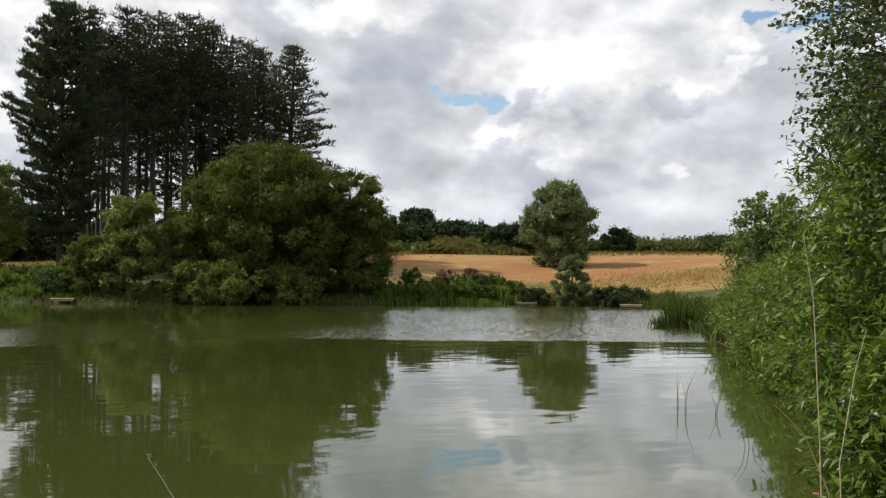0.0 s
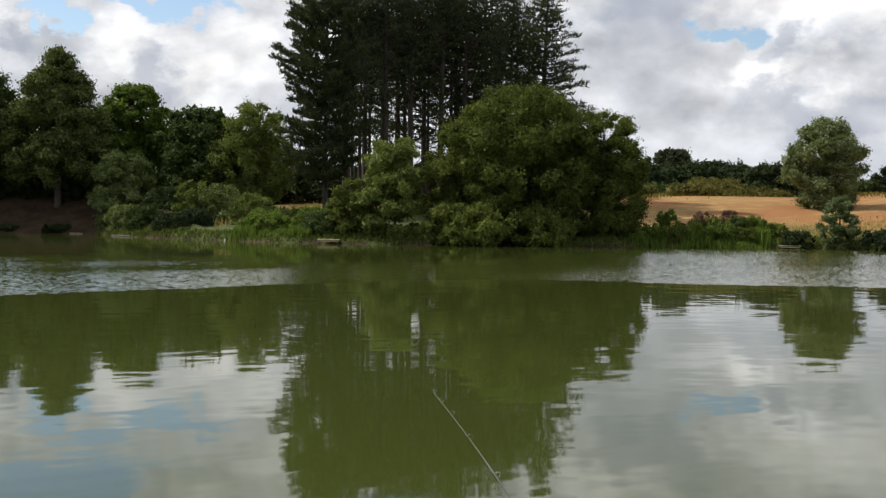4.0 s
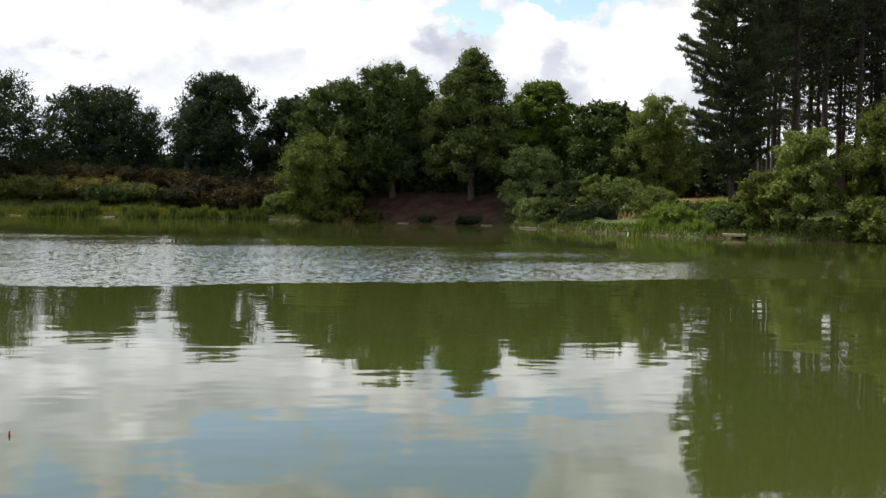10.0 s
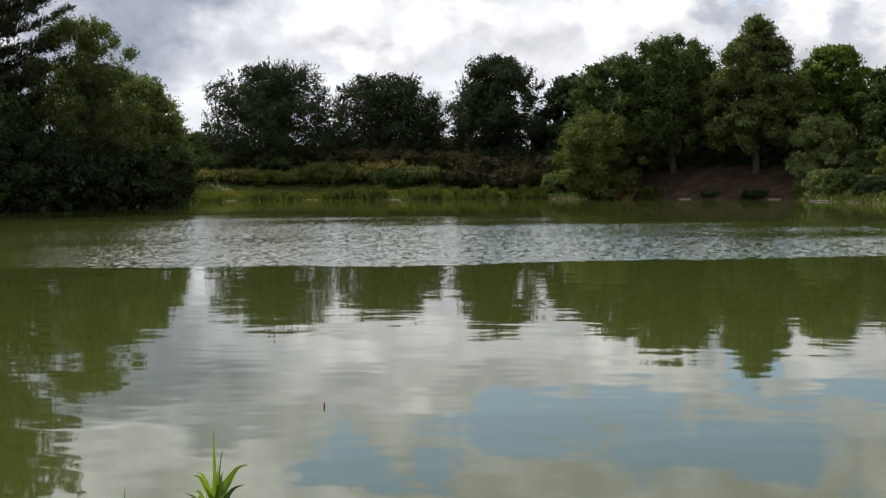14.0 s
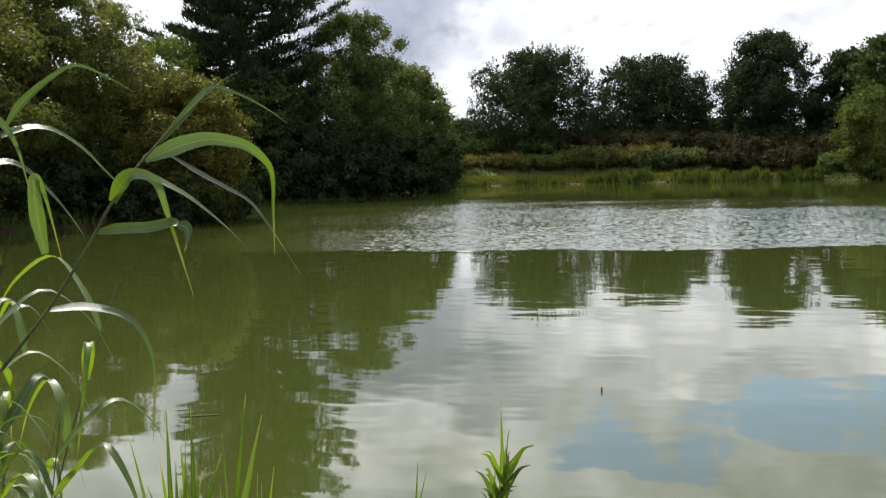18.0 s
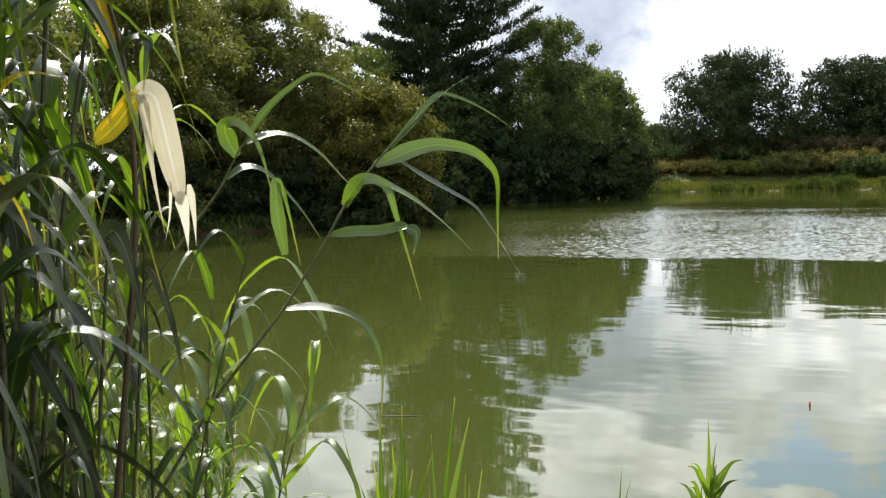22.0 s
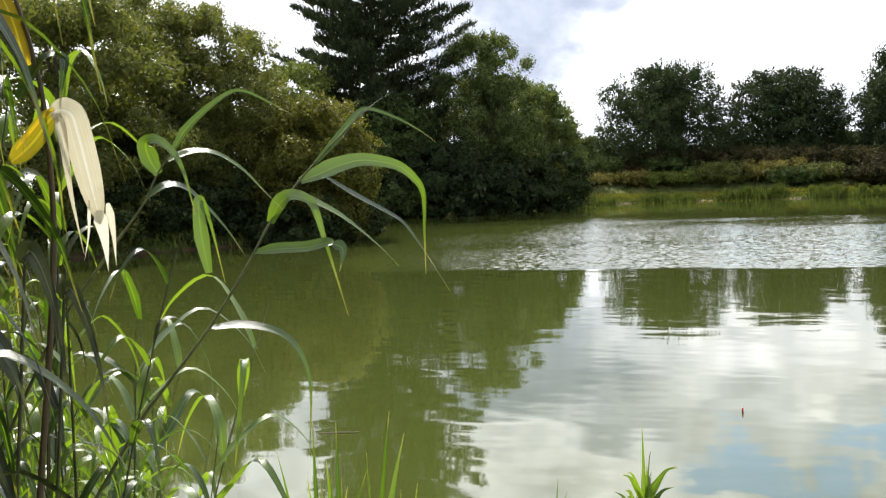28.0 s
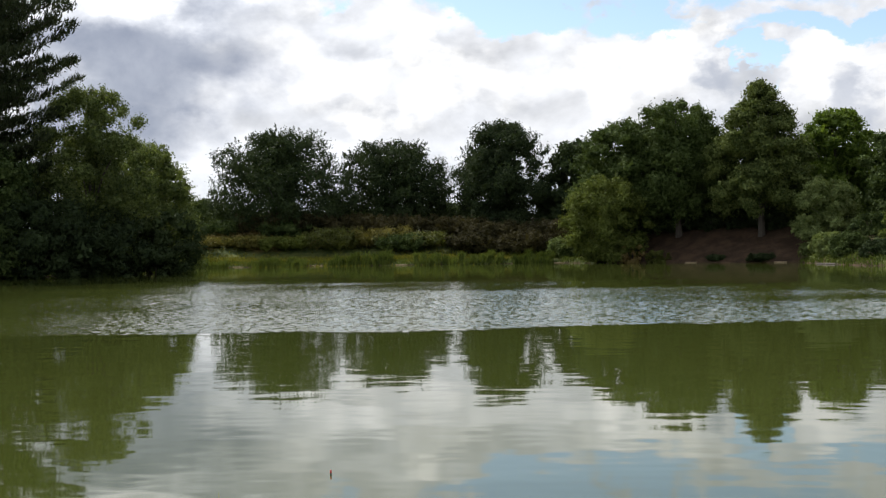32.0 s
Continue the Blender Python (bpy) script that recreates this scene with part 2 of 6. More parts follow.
def ground_mat():
    m = bpy.data.materials.new("ground")
    m.use_nodes = True
    N = Nodes(m.node_tree)
    co = N.n("ShaderNodeTexCoord").outputs["Object"]

    def attr(name):
        a = N.n("ShaderNodeAttribute")
        a.attribute_name = name
        return a.outputs["Fac"]

    big = N.noise(co, 0.12, 4.0)
    mid = N.noise(co, 1.1, 6.0, 0.65)
    fine = N.noise(co, 14.0, 5.0, 0.7)
    grass = N.mix(N.step(mid, 0.35, 0.65), rgb(0.035, 0.055, 0.014), rgb(0.095, 0.11, 0.032))
    streak = N.noise(N.scaled(co, 0.25, 0.9, 1.0), 0.35, 5.0, 0.6)
    dry = N.mix(N.step(mid, 0.3, 0.7), rgb(0.23, 0.135, 0.045), rgb(0.36, 0.235, 0.090))
    sorrel = N.mix(N.step(fine, 0.3, 0.7), rgb(0.25, 0.10, 0.038), rgb(0.34, 0.17, 0.065))
    dry = N.mix(N.math("MULTIPLY", N.step(streak, 0.44, 0.56), attr("red")), dry, sorrel)
    bare = N.mix(N.step(mid, 0.35, 0.7), rgb(0.038, 0.024, 0.016), rgb(0.085, 0.052, 0.032))
    col = N.mix(N.step(N.math("ADD", attr("dry"), N.math("MULTIPLY", N.math("SUBTRACT", big, 0.5), 1.9)), 0.35, 0.65), grass, dry)
    col = N.mix(N.step(N.math("ADD", attr("bare"), N.math("MULTIPLY", N.math("SUBTRACT", mid, 0.5), 0.5)), 0.4, 0.6), col, bare)
    col = N.mix(attr("mown"), col, N.mix(mid, rgb(0.060, 0.070, 0.008), rgb(0.125, 0.125, 0.014)))
    col = N.mix(N.math("MULTIPLY", N.math("SUBTRACT", fine, 0.35), 0.6), col, rgb(0.05, 0.05, 0.03))
    p = N.n("ShaderNodeBsdfPrincipled")
    N.put(p.inputs["Base Color"], col)
    p.inputs["Roughness"].default_value = 0.95
    p.inputs["Specular IOR Level"].default_value = 0.15
    bp = N.n("ShaderNodeBump")
    bp.inputs["Strength"].default_value = 0.8
    bp.inputs["Distance"].default_value = 0.12
    N.put(bp.inputs["Height"], N.math("ADD", mid, N.math("MULTIPLY", fine, 0.4)))
    N.put(p.inputs["Normal"], bp.outputs[0])
    out = N.n("ShaderNodeOutputMaterial")
    N.put(out.inputs[0], p.outputs[0])
    return m


def water_mat():
    m = bpy.data.materials.new("pond_water")
    m.use_nodes = True
    N = Nodes(m.node_tree)
    co = N.n("ShaderNodeTexCoord").outputs["Object"]
    swell = N.noise(N.scaled(co, 0.7, 1.0, 1.0), 1.4, 2.0, 0.45)
    ripple = N.noise(N.scaled(co, 0.7, 1.0, 1.0), 7.0, 3.0, 0.5)
    p = N.n("ShaderNodeBsdfPrincipled")
    murk = N.noise(co, 0.05, 3.0)
    N.put(p.inputs["Base Color"], N.mix(murk, rgb(0.037, 0.047, 0.010), rgb(0.048, 0.058, 0.013)))
    p.inputs["IOR"].default_value = 1.333
    b1 = N.n("ShaderNodeBump")
    b1.inputs["Distance"].default_value = 0.0048
    N.put(b1.inputs["Height"], N.math("ADD", swell, N.math("MULTIPLY", ripple, 0.05)))
    wind_ = N.n("ShaderNodeAttribute")
    wind_.attribute_name = "wind"
    # the gusts break up into dashes at their rims
    ragged = N.math("MULTIPLY", N.math("SUBTRACT", N.noise(N.scaled(co, 0.7, 1.0, 1.0), 3.0, 3.0, 0.6), 0.5), 1.0)
    gust = N.step(N.math("ADD", wind_.outputs["Fac"], ragged), 0.06, 0.85)
    gust = N.math("MULTIPLY", gust, N.step(wind_.outputs["Fac"], 0.0, 0.25))
    N.put(b1.inputs["Strength"], N.math("SUBTRACT", 1.0, N.math("MULTIPLY", gust, 0.85)))
    # wind wavelets, their steep sides towards the near bank
    chop = N.n("ShaderNodeTexNoise")
    N.put(chop.inputs["Vector"], N.scaled(co, 0.70, 0.80, 1.0))
    chop.inputs["Scale"].default_value, chop.inputs["Detail"].default_value = 14.0, 2.0
    facet = N.n("ShaderNodeSeparateColor")
    N.put(facet.inputs[0], chop.outputs[1])
    lean = N.n("ShaderNodeCombineXYZ")
    N.put(lean.inputs[0], N.math("MULTIPLY", gust, N.math("MULTIPLY", N.math("SUBTRACT", facet.outputs[0], 0.5), 0.35)))
    N.put(lean.inputs[1], N.math("MULTIPLY", gust, N.math("SUBTRACT", N.math("MULTIPLY", N.math("SUBTRACT", facet.outputs[1], 0.5), 0.50), 0.052)))
    tilt = N.n("ShaderNodeVectorMath", operation="ADD")
    N.put(tilt.inputs[0], b1.outputs[0])
    N.put(tilt.inputs[1], lean.outputs[0])
    unit = N.n("ShaderNodeVectorMath", operation="NORMALIZE")
    N.put(unit.inputs[0], tilt.outputs[0])
    p.inputs["Roughness"].default_value = 0.03
    N.put(p.inputs["Normal"], unit.outputs[0])
    out = N.n("ShaderNodeOutputMaterial")
    N.put(out.inputs[0], p.outputs[0])
    return m


GROUND, WATER = ground_mat(), water_mat()
OAK = leaf_mat("oak_leaves", (0.025, 0.042, 0.014), (0.082, 0.114, 0.036))
# also used for bushes and trees whose shade is put into the colour
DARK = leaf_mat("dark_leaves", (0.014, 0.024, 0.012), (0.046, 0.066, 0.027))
WILLOW = leaf_mat("willow_leaves", (0.048, 0.065, 0.014), (0.162, 0.192, 0.046), glow=0.24, spread=0.7)
BIRCH = leaf_mat("birch_leaves", (0.053, 0.077, 0.020), (0.180, 0.217, 0.062), glow=0.25)
SALLOW = leaf_mat("sallow_leaves", (0.030, 0.038, 0.010), (0.125, 0.140, 0.036), 0.5, 0.38, 1.4, 0.2)
OLIVE = leaf_mat("olive_sallow_leaves", (0.036, 0.042, 0.009), (0.150, 0.150, 0.030), 0.5, 0.42, 1.3, 0.2)
INLETBIRCH = leaf_mat("inlet_birch_leaves", (0.038, 0.057, 0.020), (0.145, 0.180, 0.064), 0.5, 0.34, 1.2)
# birch leaves again, about a fifth darker, with shade put into the colour
SHADEBIRCH = leaf_mat("shaded_birch_leaves", (0.039, 0.060, 0.019), (0.140, 0.169, 0.054))
FIELDTREE = leaf_mat("field_tree_leaves", (0.052, 0.078, 0.030), (0.165, 0.200, 0.085), 0.5, 0.28, 1.3, 0.15)
GREYLEAF = leaf_mat("grey_green_leaves", (0.058, 0.085, 0.028), (0.195, 0.240, 0.090), glow=0.25)
PINE = leaf_mat("pine_needles", (0.018, 0.028, 0.014), (0.062, 0.076, 0.036), 0.5, 0.15)
FRESH = leaf_mat("fresh_leaves", (0.051, 0.084, 0.014), (0.143, 0.204, 0.042), 0.5, 0.32)
REEDFAR = leaf_mat("reed_blades", (0.036, 0.056, 0.012), (0.115, 0.145, 0.034), 0.5, 0.2)
STRAW = leaf_mat("dry_grass", (0.20, 0.15, 0.06), (0.42, 0.33, 0.15), 0.7, 0.3)
# slope plants with the shade below the oaks put into their colour
SHADEBRACKEN = leaf_mat("shaded_bracken", (0.020, 0.021, 0.010), (0.062, 0.054, 0.024))
EDGEBUSH = leaf_mat("bank_bush_leaves", (0.040, 0.056, 0.014), (0.135, 0.165, 0.042), glow=0.22, spread=1.2)
ROUGH = leaf_mat("rough_grass", (0.060, 0.066, 0.018), (0.168, 0.148, 0.046), 0.6, 0.3)
BARK = plain_mat("bark", (0.035, 0.028, 0.022), (0.10, 0.085, 0.07), 0.9, 5.0, 0.8, (4, 4, 0.7))
PINEBARK = plain_mat("pine_bark", (0.020, 0.016, 0.014), (0.055, 0.042, 0.034), 0.9, 5.0, 0.8, (4, 4, 0.7))
WOOD = plain_mat("weathered_planks", (0.26, 0.19, 0.11), (0.44, 0.34, 0.21), 0.8, 5.0, 0.4, (1, 8, 8))


# ---- mesh helpers ----
def mesh_of(name, verts, faces, mats=()):
    """verts n x 3, faces n x 3 or n x 4 index array."""
    me = bpy.data.meshes.new(name)
    verts = np.asarray(verts, np.float32)
    faces = np.asarray(faces, np.int32)
    k = faces.shape[1]
    me.vertices.add(len(verts))
    me.vertices.foreach_set("co", verts.ravel())
    me.loops.add(faces.size)
    me.loops.foreach_set("vertex_index", faces.ravel())
    me.polygons.add(len(faces))
    me.polygons.foreach_set("loop_start", np.arange(0, faces.size, k, dtype=np.int32))
    me.polygons.foreach_set("loop_total", np.full(len(faces), k, np.int32))
    me.update(calc_edges=True)
    for q in mats:
        me.materials.append(q)
    return me


def part_mesh(name, me, parent=None, label=""):
    ob = new(name, me)
    if parent:
        ob.parent = parent
    if label:
        ob["label"] = label
    return ob


def part(name, bm, material, parent=None, label=""):
    me = bpy.data.meshes.new(name)
    bm.to_mesh(me)
    bm.free()
    me.materials.append(material)
    return part_mesh(name, me, parent, label)


def smooth(me):
    me.polygons.foreach_set("use_smooth", np.ones(len(me.polygons), bool))
    return me


def tubes(paths, seg=6):
    """Tapered tubes; each path is a list of (x, y, z, radius). Returns verts, quads."""
    V, F, o = [], [], 0
    ang = np.linspace(0, 2 * math.pi, seg, endpoint=False)
    for pth in paths:
        p = np.array(pth, float)
        pos, rad = p[:, :3], p[:, 3]
        tan = np.gradient(pos, axis=0)
        tan /= np.linalg.norm(tan, axis=1)[:, None] + 1e-9
        ref = np.array([0.0, 0.0, 1.0]) if abs(tan[0, 2]) < 0.8 else np.array([1.0, 0.0, 0.0])
        a = np.cross(tan, ref)
        a /= np.linalg.norm(a, axis=1)[:, None] + 1e-9
        b = np.cross(tan, a)
        ring = pos[:, None] + rad[:, None, None] * (np.cos(ang)[None, :, None] * a[:, None] + np.sin(ang)[None, :, None] * b[:, None])
        V.append(ring.reshape(-1, 3))
        k = len(p)
        for i in range(k - 1):
            for j in range(seg):
                j2 = (j + 1) % seg
                F.append((o + i * seg + j, o + i * seg + j2, o + (i + 1) * seg + j2, o + (i + 1) * seg + j))
        o += k * seg
    return np.concatenate(V), np.array(F)


def directions(rng, n):
    d = rng.normal(0, 1, (n, 3))
    return d / (np.linalg.norm(d, axis=1)[:, None] + 1e-9)


def profile(u, shape):
    """Half width of a crown, 0 to 1, at the height u, 0 to 1."""
    if shape == "dome":
        return max(0.0, 1 - u ** 2.4) ** 0.5 * (0.86 + 0.14 * min(1, u * 3))
    if shape == "point":
        return min(1.0, 0.86 + u * 0.8) * max(0.0, 1 - u ** 2.0) ** 0.72
    return max(0.0, 1 - abs((u - 0.42) / 0.58) ** 2.3) ** 0.5 if u > 0.42 else 0.55 + 0.45 * math.sin(u / 0.42 * math.pi / 2)


def lobes_of(rng, w, z0, z1, k, shape, size=0.2):
    """Round sub-crowns that cover and fill a crown w wide between z0 and z1."""
    L = []
    k, size = int(k * 2.0), size * 0.72
    for i in range(k + k // 2):
        inner = i >= k
        u = (i + 0.5) / k if not inner else rng.uniform(0.1, 0.8)
        u = min(0.97, max(0.03, u + rng.normal(0, 0.04)))
        prof = profile(u, shape)
        a = i * 2.399963 + rng.uniform(-0.3, 0.3)
        r = w * size * rng.uniform(0.6, 1.25) * (0.65 + 0.35 * prof)
        R = max(0.0, w * 0.56 * prof - r * 0.7) * (rng.uniform(0.1, 0.6) if inner else rng.uniform(0.72, 1.12))
        zz = z0 + (z1 - z0) * u
        L.append((R * math.cos(a), R * math.sin(a), min(max(zz, z0 + r * 0.55), z1 - r * 0.8), r, r, r * rng.uniform(0.75, 1.0)))
    return np.array(L)


def leaf_tris(rng, pos, out, size, slim=0.6, up=0.0, loose=0.7):
    """A small pointed leaf for each position, facing roughly along out."""
    n = len(pos)
    nor = out + rng.normal(0, loose, (n, 3))
    nor[:, 2] += up
    nor /= np.linalg.norm(nor, axis=1)[:, None] + 1e-9
    t = rng.normal(0, 1, (n, 3))
    t -= nor * (t * nor).sum(1)[:, None]
    t /= np.linalg.norm(t, axis=1)[:, None] + 1e-9
    b = np.cross(nor, t)
    s = (size * rng.uniform(0.65, 1.35, n))[:, None]
    V = np.stack([pos - t * s * 0.5 + b * s * slim * 0.5, pos - t * s * 0.5 - b * s * slim * 0.5, pos + t * s * 0.7], 1)
    return V.reshape(-1, 3), np.arange(3 * n).reshape(-1, 3)


def crown_mesh(name, rng, L, n, leaf, material, slim=0.65, spray=0.10, droop=0.0, fill=0.25, shoots=0, up=0.15):
    """Leaves gathered in sprays on the round sub-crowns L, over a darker filling of larger inner leaves."""
    area = L[:, 3] * L[:, 5]
    prob = area / area.sum()
    # centres of the leafy sprays
    m = max(80, n // 20)
    k = rng.choice(len(L), m, p=prob)
    d = directions(rng, m)
    d[:, 2] = np.where(d[:, 2] < -0.25, d[:, 2] * rng.uniform(0.2, 1, m), d[:, 2])
    q = 0.55 + 0.50 * rng.uniform(0, 1, m) ** 0.7
    far = rng.uniform(0, 1, m) < spray
    q[far] = rng.uniform(1.02, 1.18, far.sum())
    lump = 1 + 0.12 * np.sin(5 * d[:, 0] + 7 * d[:, 2] + k) * np.cos(6 * d[:, 1] + 2 * k)
    c = L[k, :3] + d * L[k, 3:] * (q * lump)[:, None]
    c[:, 2] -= droop * far * rng.uniform(0, 1, m)
    rad = L[k, 3] * rng.uniform(0.08, 0.22, m) + leaf * 0.7
    own = np.repeat(np.arange(m), int(n * 1.5) // m)
    off = rng.normal(0, 0.75, (len(own), 3)) * np.array([1, 1, 0.7])
    if droop > 0.3:
        off[:, 2] = off[:, 2] * 1.6 - 0.5 * np.abs(rng.normal(0, 1, len(own)))
    pos = c[own] + off * rad[own][:, None]
    out = d[own] * 0.8 + off * 0.7
    V, F = leaf_tris(rng, pos, out, leaf * 0.80, slim * 1.15, up=up, loose=1.1)
    # the filling
    ni = int(n * fill)
    ki = rng.choice(len(L), ni, p=prob)
    di = directions(rng, ni)
    pi_ = L[ki, :3] + di * L[ki, 3:] * (0.74 * rng.uniform(0.1, 1, ni) ** 0.5)[:, None]
    V2, F2 = leaf_tris(rng, pi_, di, leaf * 1.5, 0.8, up=up)
    parts = [(V, F), (V2, F2)]
    if shoots:
        # leafy twigs that break the outline
        k2 = rng.choice(len(L), shoots, p=prob)
        d2 = directions(rng, shoots)
        d2[:, 2] = np.abs(d2[:, 2]) * 0.8 + 0.1
        ln = L[k2, 3] * rng.uniform(0.2, 0.5, shoots)
        base = L[k2, :3] + d2 * L[k2, 3:] * 0.86
        way = d2 * 0.6 + np.array([0, 0, 0.75 - 1.6 * (droop > 0.3)]) + rng.normal(0, 0.2, (shoots, 3))
        steps = 14
        v = (np.arange(steps) + 0.5) / steps
        ps = base[:, None] + way[:, None] * (ln[:, None] * v)[..., None] + rng.normal(0, 1, (shoots, steps, 3)) * (leaf * 0.30 * (1.25 - v))[None, :, None]
        parts.append(leaf_tris(rng, ps.reshape(-1, 3), np.repeat(d2, steps, 0), leaf * 0.85, slim * 1.15, up=up))
    o, VV, FF = 0, [], []
    for v_, f_ in parts:
        VV.append(v_)
        FF.append(f_ + o)
        o += len(v_)
    return mesh_of(name, np.concatenate(VV), np.concatenate(FF), [material])


def limbs(rng, z0, L, r0, count, lean=0.0):
    """A tapered trunk from the ground up, with limbs reaching into the sub-crowns."""
    top = L[:, 2].max()
    pts = []
    for i in range(6):
        u = i / 5
        pts.append((lean * u + 0.06 * math.sin(3 * u + r0 * 9), 0.05 * math.cos(4 * u), z0 + (top - z0) * u * 0.9, r0 * (1.15 - u * 0.95)))
    pts[0] = (pts[0][0], pts[0][1], pts[0][2], r0 * 1.5)
    paths = [pts]
    for i in rng.choice(len(L), min(count, len(L)), replace=False):
        c = L[i, :3]
        u = rng.uniform(0.2, 0.55)
        s = (lean * u, 0.0, z0 + (max(c[2], z0 + 1) - z0) * u)
        mid = (c[0] * 0.45, c[1] * 0.45, s[2] + (c[2] - s[2]) * 0.6)
        paths.append([(*s, r0 * 0.45), (*mid, r0 * 0.3), (*c, r0 * 0.08)])
    return tubes(paths)


# ---- ground and pond ----
SHORE = [(1.6, 1.2), (4.0, 1.9), (7.4, 3.0), (11.0, 4.8), (16.5, 9.5), (24.5, 16.4), (30, 20.0), (38, 25), (46.5, 31), (48, 34), (47.2, 38),
         (46.6, 42.6), (41.5, 44.6), (37.5, 45.5), (33, 48), (27, 50), (24.0, 53.2), (21.5, 55.5), (20.5, 60), (18.0, 66), (17.3, 78.5), (11, 83.2), (4.6, 87.4),
         (0.8, 91.2), (-11.5, 91.6), (-18.7, 92.8), (-25, 91.6), (-32, 89.9), (-33, 85), (-31, 76), (-30, 67), (-31, 62.5), (-36, 61.5), (-39, 55), (-36, 45),
         (-28, 38), (-21.5, 35), (-19.5, 30), (-20.5, 26.5), (-22, 22), (-20, 14), (-11, 6.2), (-3.4, 2.5), (-1.5, 1.35)]
SHORE_A = np.array(SHORE)


def shore_distance(x, y):
    """Metres beyond the water's edge, negative over the pond."""
    a, b = SHORE_A, np.roll(SHORE_A, -1, 0)
    best = np.full(x.shape, 1e9)
    inside = np.zeros(x.shape, bool)
    for (x0, y0), (x1, y1) in zip(a, b):
        dx, dy = x1 - x0, y1 - y0
        u = np.clip(((x - x0) * dx + (y - y0) * dy) / (dx * dx + dy * dy), 0, 1)
        best = np.minimum(best, np.hypot(x - x0 - u * dx, y - y0 - u * dy))
        hit = ((y0 > y) != (y1 > y)) & (x < dx * (y - y0) / (dy if dy else 1e-9) + x0)
        inside ^= hit
    return np.where(inside, -best, best)


# height above the water by the distance from its edge, for the banks at several bearings
BANK_S = [0, 0.6, 2, 4, 6, 10, 16, 25, 45, 90, 300, 4000]
BANK_AZ = [-180, -60, -34, -21, -2, 2, 5, 15, 18, 24, 38, 42, 57, 62, 90, 180]
NEAR = [0.0, 0.34, 0.45, 0.5, 0.55, 0.6, 0.8, 1.0, 1.5, 2.0, 4.0, 12.0]
LEFT = [0.0, 0.3, 0.6, 0.9, 1.2, 1.6, 2.0, 2.4, 3.0, 3.6, 5.0, 12.0]
FARL = [0.0, 0.25, 0.4, 0.5, 0.75, 2.1, 3.9, 4.0, 4.0, 4.2, 6.0, 12.0]
BROWN = [0.0, 0.25, 1.1, 2.4, 3.0, 3.1, 3.2, 3.3, 3.5, 4.0, 6.0, 12.0]
PINES = [0.0, 0.3, 0.5, 0.7, 0.9, 1.4, 2.1, 2.9, 3.2, 4.0, 6.0, 12.0]
FIELD = [0.0, 0.3, 0.45, 0.6, 0.8, 1.15, 1.9, 2.9, 3.9, 5.6, 9.0, 16.0]
PROFILES = np.array([NEAR, LEFT, LEFT, FARL, FARL, FARL, BROWN, BROWN, PINES, PINES, PINES, FIELD, FIELD, FIELD, NEAR, NEAR])


def ground_height(x, y):
    x, y = np.asarray(x, float), np.asarray(y, float)
    s = shore_distance(x, y)
    az = np.degrees(np.arctan2(x, y))
    near = np.hypot(x, y)
    cols = np.stack([np.interp(np.clip(s, 0, None), BANK_S, p) for p in PROFILES])
    i = np.clip(np.searchsorted(BANK_AZ, az) - 1, 0, len(BANK_AZ) - 2)
    lo, hi = np.take(BANK_AZ, i), np.take(BANK_AZ, i + 1)
    u = (az - lo) / (hi - lo)
    z = np.take_along_axis(cols, i[None], 0)[0] * (1 - u) + np.take_along_axis(cols, i[None] + 1, 0)[0] * u
    camp = np.interp(np.clip(s, 0, None), BANK_S, NEAR)
    u = np.clip((near - 8) / 12, 0, 1)
    z = camp * (1 - u) + z * u
    z += 0.10 * np.sin(x * 0.31 + 1.3 * np.sin(y * 0.17)) * np.cos(y * 0.27) * np.clip(s / 6, 0, 1) * np.clip(near / 40, 0, 1)
    return np.where(s < 0, np.maximum(-1.4, s * 0.5) - 0.02, z)


def gz(x, y):
    return float(ground_height(np.array([x]), np.array([y]))[0])


